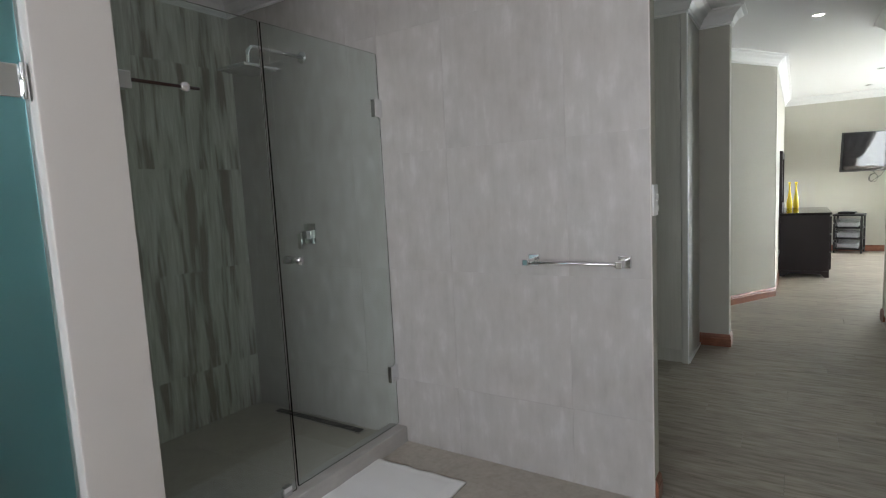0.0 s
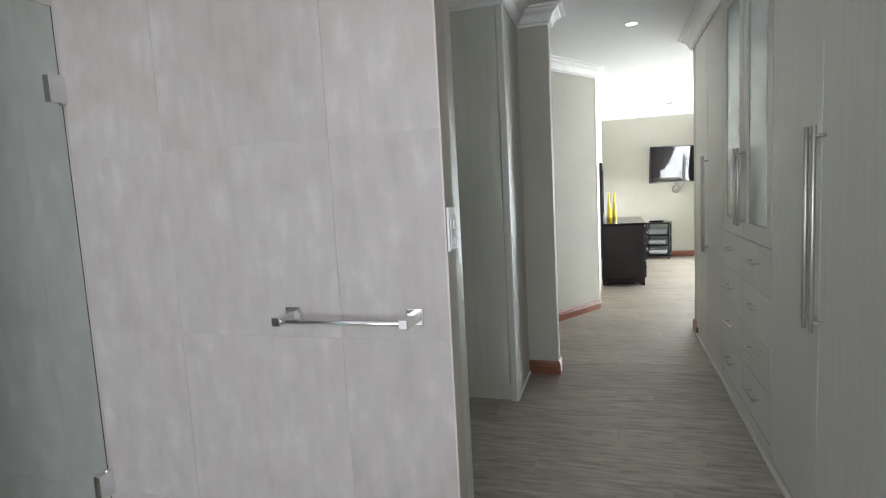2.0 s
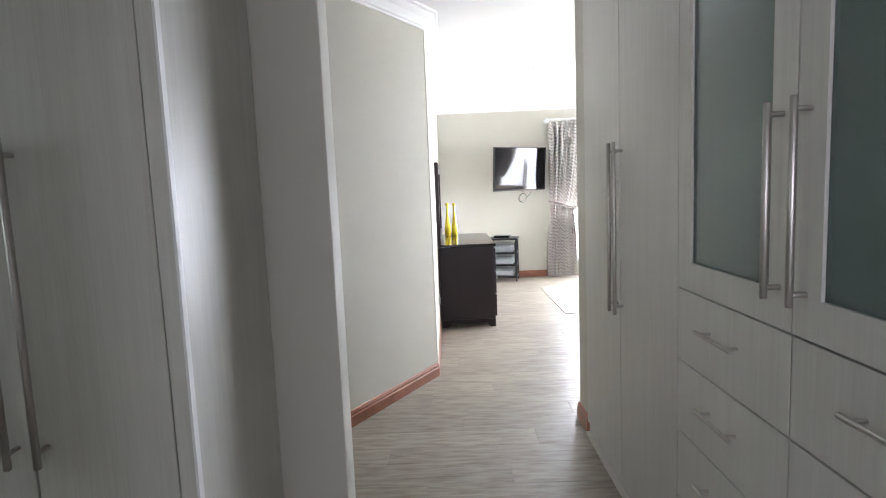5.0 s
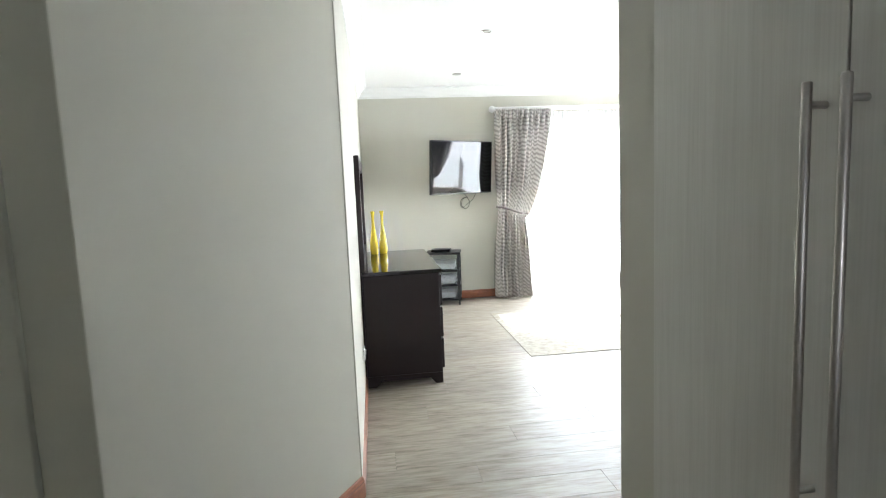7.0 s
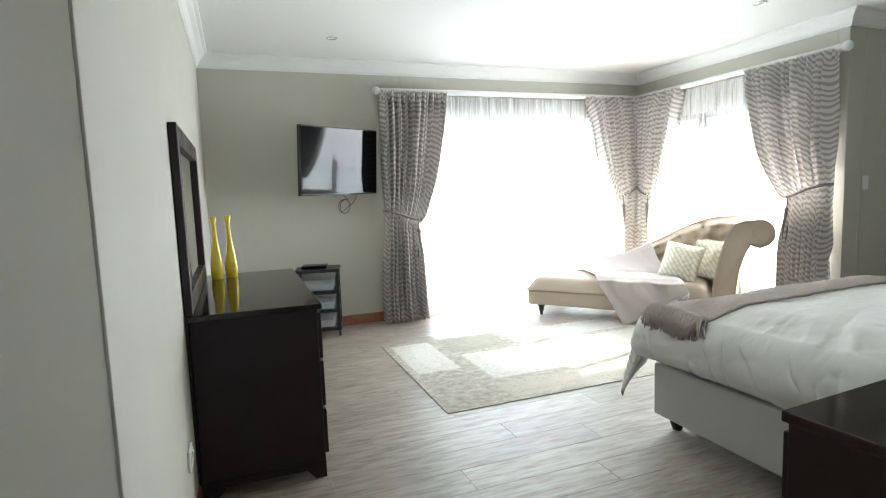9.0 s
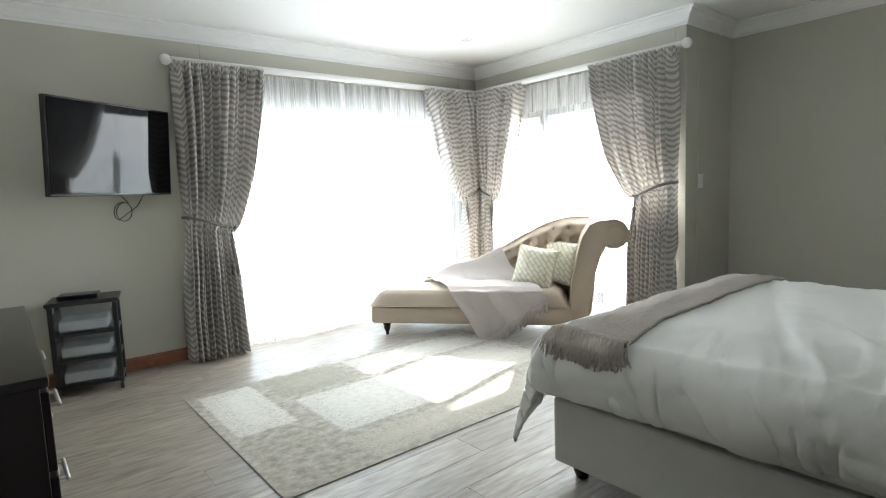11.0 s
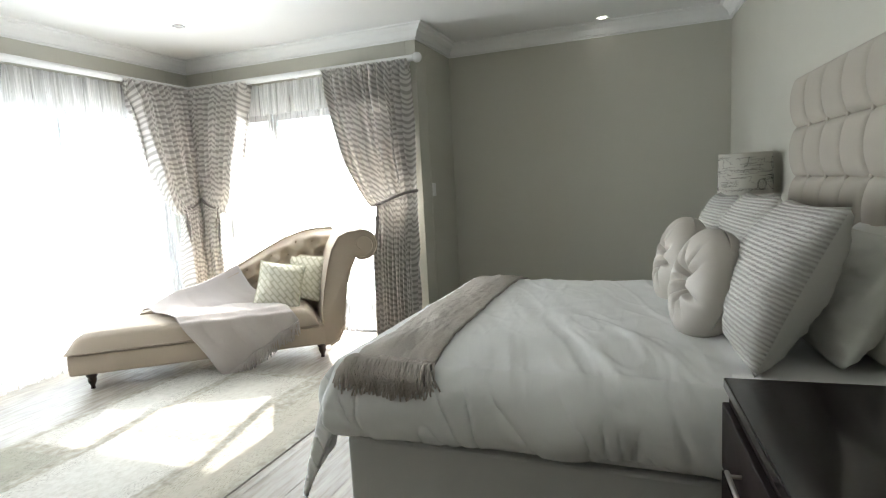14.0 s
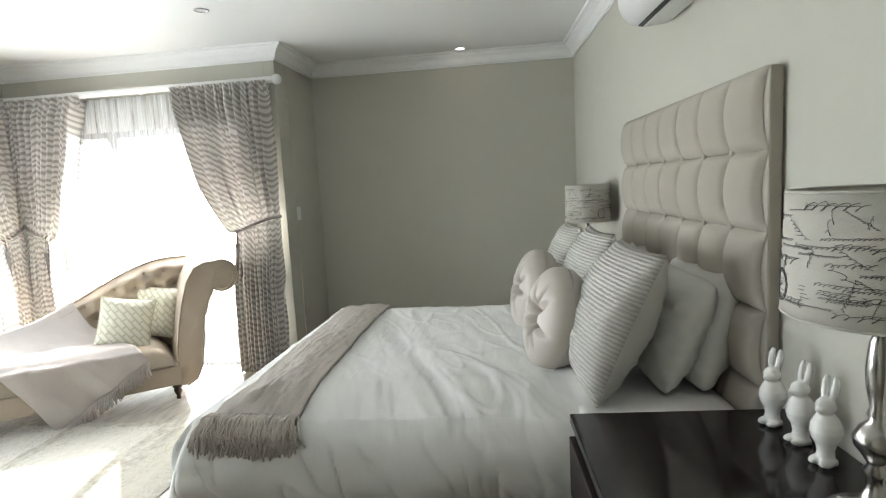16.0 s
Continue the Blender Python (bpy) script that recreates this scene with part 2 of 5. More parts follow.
def sheer_mat(name, thick, thin, front=0.45):
    m, t, b = nodes(name)
    out = t.nodes["Material Output"]
    tr, tl, df = t.nodes.new("ShaderNodeBsdfTransparent"), t.nodes.new("ShaderNodeBsdfTranslucent"), t.nodes.new("ShaderNodeBsdfDiffuse")
    for n in (tl, df):
        n.inputs[0].default_value = (0.90, 0.90, 0.90, 1)
    a1, a2 = t.nodes.new("ShaderNodeMixShader"), t.nodes.new("ShaderNodeMixShader")
    w = tex(t, "Noise", (16, 0.5, 1), "UV", Detail=5.0, Roughness=0.65)
    r = ramp(t, ((0.38, (thick,) * 3), (0.54, (thin,) * 3)))
    t.links.new(w.outputs[0], r.inputs[0])
    a1.inputs[0].default_value = front
    t.links.new(tl.outputs[0], a1.inputs[1])
    t.links.new(df.outputs[0], a1.inputs[2])
    t.links.new(r.outputs[0], a2.inputs[0])
    t.links.new(a1.outputs[0], a2.inputs[1])
    t.links.new(tr.outputs[0], a2.inputs[2])
    t.links.new(a2.outputs[0], out.inputs[0])
    return m


SHEER = sheer_mat("sheer_voile", 0.30, 0.84)
# Gathered heading, made denser and more diffuse to brighten the voile's top band.
GATHER = sheer_mat("brightened_voile_heading", 0.03, 0.30, 0.88)
SHEER_THIN = sheer_mat("sheer_voile_spread", 0.64, 1.0)


def zebra_mat():
    """Woven curtain cloth with wavering grey-brown stripes on cream."""
    m, t, b = nodes("zebra_weave")
    w = tex(t, "Wave", (1, 1, 1), "UV", Scale=6.7, Distortion=4.6, Detail=0.6, Detail_Scale=1.15)
    w.bands_direction = "Y"
    src = w.inputs["Vector"].links[0].from_socket
    sep, com = t.nodes.new("ShaderNodeSeparateXYZ"), t.nodes.new("ShaderNodeCombineXYZ")
    t.links.new(src, sep.inputs[0])
    ops = []
    for op, val in (("MULTIPLY", 42.0), ("SINE", 0.0), ("MULTIPLY", 0.030)):
        q = t.nodes.new("ShaderNodeMath")
        q.operation = op
        q.inputs[1].default_value = val
        t.links.new(ops[-1].outputs[0] if ops else sep.outputs[0], q.inputs[0])
        ops.append(q)
    add = t.nodes.new("ShaderNodeMath")
    t.links.new(ops[-1].outputs[0], add.inputs[0])
    t.links.new(sep.outputs[1], add.inputs[1])
    t.links.new(sep.outputs[0], com.inputs[0])
    t.links.new(add.outputs[0], com.inputs[1])
    t.links.new(com.outputs[0], w.inputs["Vector"])
    r = ramp(t, ((0.20, (0.56, 0.53, 0.50)), (0.60, (0.94, 0.91, 0.875))))
    t.links.new(w.outputs["Fac"], r.inputs[0])
    n = tex(t, "Noise", (500, 500, 500), "UV", Detail=2.0)
    c = mixc(t, r.outputs[0], mixc(t, (0.22, 0.20, 0.19), (0.66, 0.62, 0.59), n.outputs[0]), 0.15)
    t.links.new(c, b.inputs["Base Color"])
    b.inputs["Roughness"].default_value = 0.75
    b.inputs["Specular IOR Level"].default_value = 0.3
    bump(t, b, n.outputs[0], 0.15, 0.002)
    tl, mx = t.nodes.new("ShaderNodeBsdfTranslucent"), t.nodes.new("ShaderNodeMixShader")
    t.links.new(c, tl.inputs[0])
    mx.inputs[0].default_value = 0.30
    t.links.new(b.outputs[0], mx.inputs[1])
    t.links.new(tl.outputs[0], mx.inputs[2])
    t.links.new(mx.outputs[0], t.nodes["Material Output"].inputs[0])
    return m


ZEBRA = zebra_mat()


def rug_mat():
    """Low-pile rug: worn oblong fields of cream and sage on a mottled beige ground."""
    m, t, b = nodes("rug_pile")
    c, sep = t.nodes.new("ShaderNodeTexCoord"), t.nodes.new("ShaderNodeSeparateXYZ")
    shake = tex(t, "Noise", (9, 9, 9), Detail=6.0, Roughness=0.7)
    add, sub = t.nodes.new("ShaderNodeVectorMath"), t.nodes.new("ShaderNodeVectorMath")
    sub.operation = "MULTIPLY_ADD"
    sub.inputs[1].default_value, sub.inputs[2].default_value = (0.07, 0.07, 0.0), (-0.035, -0.035, 0.0)
    t.links.new(shake.outputs["Color"], sub.inputs[0])
    t.links.new(c.outputs["Object"], add.inputs[0])
    t.links.new(sub.outputs[0], add.inputs[1])
    t.links.new(add.outputs[0], sep.inputs[0])

    def times(p, q):
        n = t.nodes.new("ShaderNodeMath")
        n.operation = "MULTIPLY"
        for k, v in enumerate((p, q)):
            if hasattr(v, "is_output"):
                t.links.new(v, n.inputs[k])
            else:
                n.inputs[k].default_value = v
        return n.outputs[0]

    def field(x0, x1, y0, y1, soft=0.02):
        out = None
        for axis, lo, hi in ((0, x0, x1), (1, y0, y1)):
            for p, q in ((lo, lo + soft), (hi, hi - soft)):
                n = t.nodes.new("ShaderNodeMapRange")
                n.inputs[1].default_value, n.inputs[2].default_value = p, q
                t.links.new(sep.outputs[axis], n.inputs[0])
                out = n.outputs[0] if out is None else times(out, n.outputs[0])
        return out
    mottle = tex(t, "Noise", (3.2, 4.0, 1), Detail=8.0, Roughness=0.68)
    ground = ramp(t, ((0.36, (0.30, 0.275, 0.225)), (0.50, (0.40, 0.375, 0.32)), (0.64, (0.50, 0.48, 0.43))))
    t.links.new(mottle.outputs[0], ground.inputs[0])
    col = ground.outputs[0]
    worn = tex(t, "Noise", (5, 6, 1), Detail=9.0, Roughness=0.78)
    keep = ramp(t, ((0.30, (0.40,) * 3), (0.60, (0.95,) * 3)))
    t.links.new(worn.outputs[0], keep.inputs[0])
    thread = tex(t, "Noise", (9, 34, 1), Detail=7.0, Roughness=0.75)
    dark = ramp(t, ((0.53, (0, 0, 0)), (0.60, (0.85,) * 3)))
    t.links.new(thread.outputs[0], dark.inputs[0])
    for x0, x1, y0, y1, tone in ((0.05, 0.40, 0.72, 1.50, (0.68, 0.67, 0.62)), (0.50, 1.34, 0.40, 1.04, (0.66, 0.65, 0.61)), (0.46, 1.02, 1.10, 1.52, (0.36, 0.35, 0.29)),
                                 (1.08, 2.30, 1.12, 1.50, (0.64, 0.62, 0.57)), (1.42, 2.30, 0.50, 1.06, (0.55, 0.53, 0.48)), (0.46, 2.30, 0.04, 0.34, (0.50, 0.47, 0.40))):
        rim = field(x0, x1, y0, y1)
        inner = field(x0 + 0.10, x1 - 0.10, y0 + 0.09, y1 - 0.09, 0.05)
        col = mixc(t, col, tone, times(rim, keep.outputs[0]))
        # dark threads show where the field's border has rubbed through
        inv = t.nodes.new("ShaderNodeMath")
        inv.operation = "SUBTRACT"
        inv.use_clamp = True
        t.links.new(rim, inv.inputs[0])
        t.links.new(inner, inv.inputs[1])
        col = mixc(t, col, (0.15, 0.145, 0.115), times(times(inv.outputs[0], dark.outputs[0]), 0.8))
    t.links.new(col, b.inputs["Base Color"])
    b.inputs["Roughness"].default_value = 0.95
    b.inputs["Specular IOR Level"].default_value = 0.1
    f = tex(t, "Noise", (260, 260, 260), Detail=2.0)
    bump(t, b, f.outputs[0], 0.12, 0.002)
    return m


RUG = rug_mat()


def pleat_mat():
    m, t, b = nodes("pleated_cushion_fabric")
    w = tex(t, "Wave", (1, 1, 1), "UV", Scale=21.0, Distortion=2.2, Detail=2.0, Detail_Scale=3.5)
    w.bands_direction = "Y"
    # Crease shade put into the colour: grooves darken with the bump's wave.
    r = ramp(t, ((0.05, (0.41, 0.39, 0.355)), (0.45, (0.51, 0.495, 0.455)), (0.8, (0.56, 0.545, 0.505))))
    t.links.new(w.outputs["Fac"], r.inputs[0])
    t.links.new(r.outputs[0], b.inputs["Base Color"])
    b.inputs["Roughness"].default_value = 0.7
    bump(t, b, w.outputs["Fac"], 0.65, 0.005)
    return m


def cotton_mat():
    """White cotton with long fine creases pressed into it."""
    m, t, b = nodes("creased_cotton")
    big = tex(t, "Noise", (2, 2, 2), Detail=4.0)
    t.links.new(mixc(t, (0.79, 0.79, 0.77), (0.84, 0.84, 0.82), big.outputs[0]), b.inputs["Base Color"])
    b.inputs["Roughness"].default_value, b.inputs["Specular IOR Level"].default_value = 0.85, 0.2
    hs = []
    for rot, sc, dist in ((32, (1.2, 5.0, 2.5), 0.5), (52, (2.0, 8.0, 4.0), 0.5)):
        n = tex(t, "Noise", sc, Detail=1.5, Roughness=0.4, Distortion=dist)
        n.inputs["Vector"].links[0].from_node.inputs["Rotation"].default_value = (0, 0, radians(rot))
        hs.append(n.outputs[0])
    bump(t, b, mixc(t, hs[0], hs[1], 0.4), 0.14, 0.028)
    return m


COTTON = cotton_mat()
PCOT = plain("pillow_cotton", (0.66, 0.65, 0.605), 0.85, vary=0.05, scale=4, grain=260, bumps=0.08, spec=0.2)
PLEAT = pleat_mat()


def trellis_mat():
    """Cream cushion cloth with a sage basket-weave trellis."""
    m, t, b = nodes("trellis_weave")
    br = tex(t, "Brick", (1, 1, 1), "UV", Scale=1.0, Mortar_Size=0.007, Mortar_Smooth=0.3, Brick_Width=0.085, Row_Height=0.036)
    br.inputs["Color1"].default_value = br.inputs["Color2"].default_value = (0.74, 0.71, 0.61, 1)
    br.inputs["Mortar"].default_value = (0.52, 0.49, 0.36, 1)
    mp = br.inputs["Vector"].links[0].from_node
    mp.inputs["Rotation"].default_value = (0, 0, radians(45))
    n = tex(t, "Noise", (300, 300, 300), "UV")
    c = mixc(t, br.outputs[0], (0.70, 0.67, 0.55), mixc(t, (0, 0, 0), n.outputs[0], 0.4))
    t.links.new(c, b.inputs["Base Color"])
    b.inputs["Roughness"].default_value = 0.85
    bump(t, b, n.outputs[0], 0.2, 0.002)
    return m


TRELLIS = trellis_mat()


def shade_mat():
    m, t, b = nodes("printed_lampshade_cloth")
    n = tex(t, "Noise", (60, 60, 60), "UV", Detail=4.0)
    c = mixc(t, (0.47, 0.45, 0.395), (0.57, 0.55, 0.49), n.outputs[0])
    t.links.new(c, b.inputs["Base Color"])
    b.inputs["Roughness"].default_value = 0.85
    bump(t, b, n.outputs[0], 0.15, 0.002)
    return m


SHADE = shade_mat()
INK = plain("grey_print", (0.10, 0.095, 0.09), 0.8, vary=0.3, scale=30)


def lamp_glow(name, strength):
    m, t, b = nodes(name)
    b.inputs["Emission Color"].default_value = (1.0, 0.93, 0.82, 1)
    b.inputs["Emission Strength"].default_value = strength
    return m


GLOW = lamp_glow("downlight_glow", 6.0)
UNLIT = plain("unlit_lamp", (0.75, 0.75, 0.74), 0.25, vary=0.03, bumps=0.0)


# ---- mesh helpers ----
def part(name, bm, material, parent=None, label="", smooth=False, sub=0, solid=0.0, bev=0.0, kind=""):
    me = bpy.data.meshes.new(name)
    bm.normal_update()
    bm.to_mesh(me)
    bm.free()
    me.materials.append(material)
    if smooth:
        for p in me.polygons:
            p.use_smooth = True
    ob = new(name, me)
    if parent:
        ob.parent = parent
    if solid:
        s = ob.modifiers.new("thickness", "SOLIDIFY")
        s.thickness, s.offset = solid, 0
    if bev:
        b = ob.modifiers.new("edges", "BEVEL")
        b.width, b.segments, b.limit_method = bev, 2, "ANGLE"
    if sub:
        s = ob.modifiers.new("round", "SUBSURF")
        s.levels = s.render_levels = sub
    tagged(ob, label=label, kind=kind)
    return ob


def thing(name, label, category, x=0, y=0, z=0, rz=0, group="", kind="", rx=0, ry=0):
    ob = new(name)
    ob.empty_display_size = 0.1
    ob.matrix_basis = pose(x, y, z, rx, ry, rz)
    return tagged(ob, label, category, group, kind)


def box(bm, a, b, rot=None):
    vs = [bm.verts.new((x, y, z)) for x in (a[0], b[0]) for y in (a[1], b[1]) for z in (a[2], b[2])]
    if rot is not None:
        for v in vs:
            v.co = rot @ v.co
    for f in ((0, 1, 3, 2), (4, 6, 7, 5), (0, 4, 5, 1), (2, 3, 7, 6), (0, 2, 6, 4), (1, 5, 7, 3)):
        bm.faces.new([vs[i] for i in f])
    return bm


def cube(*ab, rot=None):
    return box(bmesh.new(), ab[:3], ab[3:], rot)


def lathe(bm, profile, seg=24, at=(0, 0, 0), axis=None):
    """Turns (radius, height) pairs round z, or round axis, at a place."""
    m = Matrix.Translation(at)
    if axis is not None:
        m = m @ Vector(axis).to_track_quat("Z", "Y").to_matrix().to_4x4()
    rings = []
    for r, h in profile:
        rings.append([bm.verts.new(m @ Vector((max(r, 1e-4) * math.cos(2 * math.pi * i / seg), max(r, 1e-4) * math.sin(2 * math.pi * i / seg), h))) for i in range(seg)])
    for a, b in zip(rings, rings[1:]):
        for i in range(seg):
            bm.faces.new((a[i], a[(i + 1) % seg], b[(i + 1) % seg], b[i]))
    bm.faces.new(rings[0][::-1])
    bm.faces.new(rings[-1])
    return bm


def rod(bm, p, q, r, seg=12):
    d = Vector(q) - Vector(p)
    return lathe(bm, ((r * 0.8, 0), (r, r * 0.25), (r, d.length - r * 0.25), (r * 0.8, d.length)), seg, p, d)


def tube(bm, pts, r, seg=8):
    pts = [Vector(p) for p in pts]
    rings = []
    for i, p in enumerate(pts):
        d = (pts[min(i + 1, len(pts) - 1)] - pts[max(i - 1, 0)]).normalized()
        m = d.to_track_quat("Z", "Y").to_matrix()
        rr = r(i / (len(pts) - 1)) if callable(r) else r
        rings.append([bm.verts.new(p + m @ Vector((rr * math.cos(2 * math.pi * k / seg), rr * math.sin(2 * math.pi * k / seg), 0))) for k in range(seg)])
    for a, b in zip(rings, rings[1:]):
        best = min(range(seg), key=lambda s: sum((a[k].co - b[(k + s) % seg].co).length for k in range(seg)))
        for k in range(seg):
            bm.faces.new((a[k], a[(k + 1) % seg], b[(k + 1 + best) % seg], b[(k + best) % seg]))
    bm.faces.new(rings[0][::-1])
    bm.faces.new(rings[-1])
    return bm


def ball(bm, c, r, sx=1, sy=1, sz=1, seg=16, rot=None):
    m = Matrix.Translation(c) @ (rot if rot is not None else Matrix()) @ Matrix.Diagonal((r * sx, r * sy, r * sz, 1))
    bmesh.ops.create_uvsphere(bm, u_segments=seg, v_segments=max(6, seg // 2 + 2), radius=1, matrix=m)
    return bm


def sheet(bm, nu, nv, f, uv=None):
    """A grid of faces over u, v in 0..1; f gives the place, uv the cloth's own coordinates."""
    vs = [[bm.verts.new(f(i / nu, j / nv)) for j in range(nv + 1)] for i in range(nu + 1)]
    lay = bm.loops.layers.uv.verify()
    for i in range(nu):
        for j in range(nv):
            quad = ((i, j), (i + 1, j), (i + 1, j + 1), (i, j + 1))
            face = bm.faces.new([vs[a][b] for a, b in quad])
            if uv:
                for lp, (a, b) in zip(face.loops, quad):
                    lp[lay].uv = uv(a / nu, b / nv)
    return bm


def prism(bm, pts, z0, z1):
    lo, hi = [bm.verts.new((x, y, z0)) for x, y in pts], [bm.verts.new((x, y, z1)) for x, y in pts]
    n = len(pts)
    bm.faces.new(lo[::-1])
    bm.faces.new(hi)
    for i in range(n):
        bm.faces.new((lo[i], lo[(i + 1) % n], hi[(i + 1) % n], hi[i]))
    return bm


def sweep(bm, profile, path):
    """A moulding: profile of (out from wall, height) along a path that has the room on its left, mitred."""
    pts = [Vector((x, y)) for x, y in path]
    rings = []
    for i, p in enumerate(pts):
        d0 = (p - pts[i - 1]).normalized() if i else (pts[1] - p).normalized()
        d1 = (pts[i + 1] - p).normalized() if i + 1 < len(pts) else d0
        n0, n1 = Vector((-d0.y, d0.x)), Vector((-d1.y, d1.x))
        n = (n0 + n1)
        n = n / max(0.25, n.dot(n0)) if n.length > 1e-6 else n0
        rings.append([bm.verts.new((p.x + n.x * o, p.y + n.y * o, h)) for o, h in profile])
    k = len(profile)
    for a, b in zip(rings, rings[1:]):
        for j in range(k):
            bm.faces.new((a[j], b[j], b[(j + 1) % k], a[(j + 1) % k]))
    bm.faces.new(rings[0])
    bm.faces.new(rings[-1][::-1])
    return bm


def smooth(a, b, x):
    x = min(1, max(0, (x - a) / (b - a)))
    return x * x * (3 - 2 * x)


def nz(x, y, z=0.0):
    return noise.noise(Vector((x, y, z)))


# ---- plan ----
H = 2.585                      # ceiling
XW, YN, XE, YJ, XF = 0.55, 11.82, 5.37, 9.39, 6.17   # bedroom: west, north, east window wall, jog, far wall
HA, HB = Vector((1.40, 6.69)), Vector((XF, 7.00))      # the head wall's line
HEAD_TURN = math.degrees(math.atan2(HB.y - HA.y, HB.x - HA.x))
YT, XN = 2.81, 0.255           # tiled wall and its end
XC = 1.388                     # cabinet fronts, right
YL, XL = 4.74, 0.09            # cabinet fronts, left, and their end
C0, C1 = Vector((-0.045, 6.52)), Vector((0.545, 7.52))  # slanted wall


def head_y(x):
    return HA.y + (HB.y - HA.y) * (x - HA.x) / (HB.x - HA.x)


def wall(name, label, *boxes, material=WALL):
    bm = bmesh.new()
    for b in boxes:
        box(bm, b[:3], b[3:])
    return tagged(part(name, bm, material, bev=0.004), label, "wall", kind="structure")


wall("wall_west", "smooth greige painted bedroom wall behind the dresser", (XW - 0.15, 7.52, -0.02, XW, YN + 0.2, H + 0.02))
WX0, WX1, WY0, WY1, WZ = 2.42, 5.12, 9.48, 11.50, 2.08
wall("wall_north", "greige painted wall with a wide glazed opening", (XW, YN, -0.02, WX0, YN + 0.2, H + 0.02), (WX0, YN, WZ, WX1, YN + 0.2, H + 0.02), (WX1, YN, -0.02, XE + 0.2, YN + 0.2, H + 0.02))
wall("wall_east", "greige painted wall with a glazed opening", (XE, YJ + 0.002, -0.02, XE + 0.2, WY0, H + 0.02), (XE, WY0, WZ, XE + 0.2, WY1, H + 0.02), (XE, WY1, -0.02, XE + 0.2, YN, H + 0.02))
wall("wall_jog", "short greige return wall beside the window", (XE + 0.2, YJ, -0.02, XF, YJ + 0.2, H + 0.02))
wall("wall_far", "bare greige bedroom wall", (XF, 6.8, -0.02, XF + 0.2, YJ + 0.2, H + 0.02))
bm = prism(bmesh.new(), ((HA.x, HA.y), (HB.x, HB.y), (HB.x, HB.y - 0.25), (XC + 0.62, 6.47), (HA.x, 6.47)), -0.02, H + 0.02)
tagged(part("wall_head", bm, WALL, bev=0.004), "greige painted wall behind the headboard", "wall", kind="structure")
bm = prism(bmesh.new(), ((C0.x, C0.y), (C1.x, C1.y), (XW - 0.15, C1.y), (C0.x - 0.15, C0.y + 0.02)), -0.02, H + 0.02)
tagged(part("wall_slanted", bm, WALL, bev=0.004), "slanted greige wall between passage and bedroom", "wall", kind="structure")
wall("wall_column", "greige painted wall end beside the wardrobe", (-2.3, 5.30, -0.02, 0.303, 5.425, H + 0.02))
wall("wall_side_passage", "greige painted wall of the side passage", (-1.75, 6.52, -0.02, -0.195, 6.66, H + 0.02), (-1.75, 5.425, -0.02, -1.6, 6.52, H + 0.02))
wall("wall_recess", "painted wall behind the wardrobe", (-2.45, 2.96, -0.02, -2.25, 5.45, H + 0.02))
wall("wall_tiled", "wall core faced with pale stone-look tiles", (-2.45, YT + 0.0016, -0.02, XN - 0.004, 2.895, H + 0.02), material=GROUT)
wall("wall_nib", "greige plastered end of the tiled wall", (XN - 0.004, YT + 0.006, -0.02, XN, 2.90, H + 0.02))
tagged(part("trim", cube(XN - 0.003, YT - 0.005, 0.0, XN + 0.003, YT + 0.006, 2.47), PIER, bev=0.001), "pale metal trim on the tiled wall's edge", "trim", kind="structure")
wall("wall_shower_back", "wall core behind the shower", (-2.45, 1.2, -0.02, -2.2416, YT + 0.001, H + 0.02), material=GROUT)
wall("wall_pillar", "pale plastered pier between shower and frosted door", (-1.14, 1.225, -0.02, -0.985, 1.45, H + 0.02), (-2.252, 1.225, -0.02, -1.14, 1.35, H + 0.02), material=PIER)
wall("wall_toilet", "painted wall enclosing the frosted door", (-2.45, -1.5, -0.02, -2.25, 1.2, H + 0.02), (-1.14, 1.2 - 0.9, 2.1, -0.985, 1.2, H + 0.02), (-1.14, -1.3, -0.02, -0.985, 0.3, H + 0.02), material=WHITE)
wall("wall_south", "painted bathroom wall with a high window", (-2.45, -1.5, -0.02, -0.45, -1.3, H + 0.02), (1.15, -1.5, -0.02, 2.2, -1.3, H + 0.02), (-0.45, -1.5, -0.02, 1.15, -1.3, 0.85), (-0.45, -1.5, 2.25, 1.15, -1.3, H + 0.02))
wall("wall_corridor", "painted wall behind the tall cupboards", (XC + 0.62, -1.5, -0.02, XC + 0.8, 6.5, H + 0.02))

bm = cube(-2.6, -1.6, H, 6.5, 12.1, H + 0.15)
tagged(part("ceiling", bm, CEIL), "smooth white painted ceiling", "ceiling", kind="structure")
bm = cube(-2.6, -1.6, -0.25, 6.5, 12.15, -0.009)
tagged(part("floor", bm, SUB), "grey oak laminate floor of long planks", "floor", kind="structure")
bm = cube(-200, -200, -0.40, 200, 200, -0.26)
tagged(part("ground", bm, CONC), "pale sunlit paving outside the windows", "ground", kind="structure")

COVE = [(0, 2.47), (0.010, 2.47), (0.011, 2.484), (0.020, 2.490), (0.025, 2.505), (0.042, 2.535), (0.070, 2.556), (0.078, 2.568), (0.100, 2.573), (0.104, 2.587), (0, 2.587)]
CORNICE = [(XC, -1.3), (XC, HA.y), (HB.x, HB.y), (XF, YJ), (XE, YJ), (XE, YN), (XW, YN), (C1.x, C1.y), (C0.x, C0.y), (-1.6, 6.52), (-1.6, 5.425), (0.303, 5.425), (0.303, 5.30), (XL, 5.30), (XL, YL), (-2.25, YL), (-2.25, 2.90), (XN, 2.90), (XN, YT), (-2.25, YT), (-2.25, 1.35)]
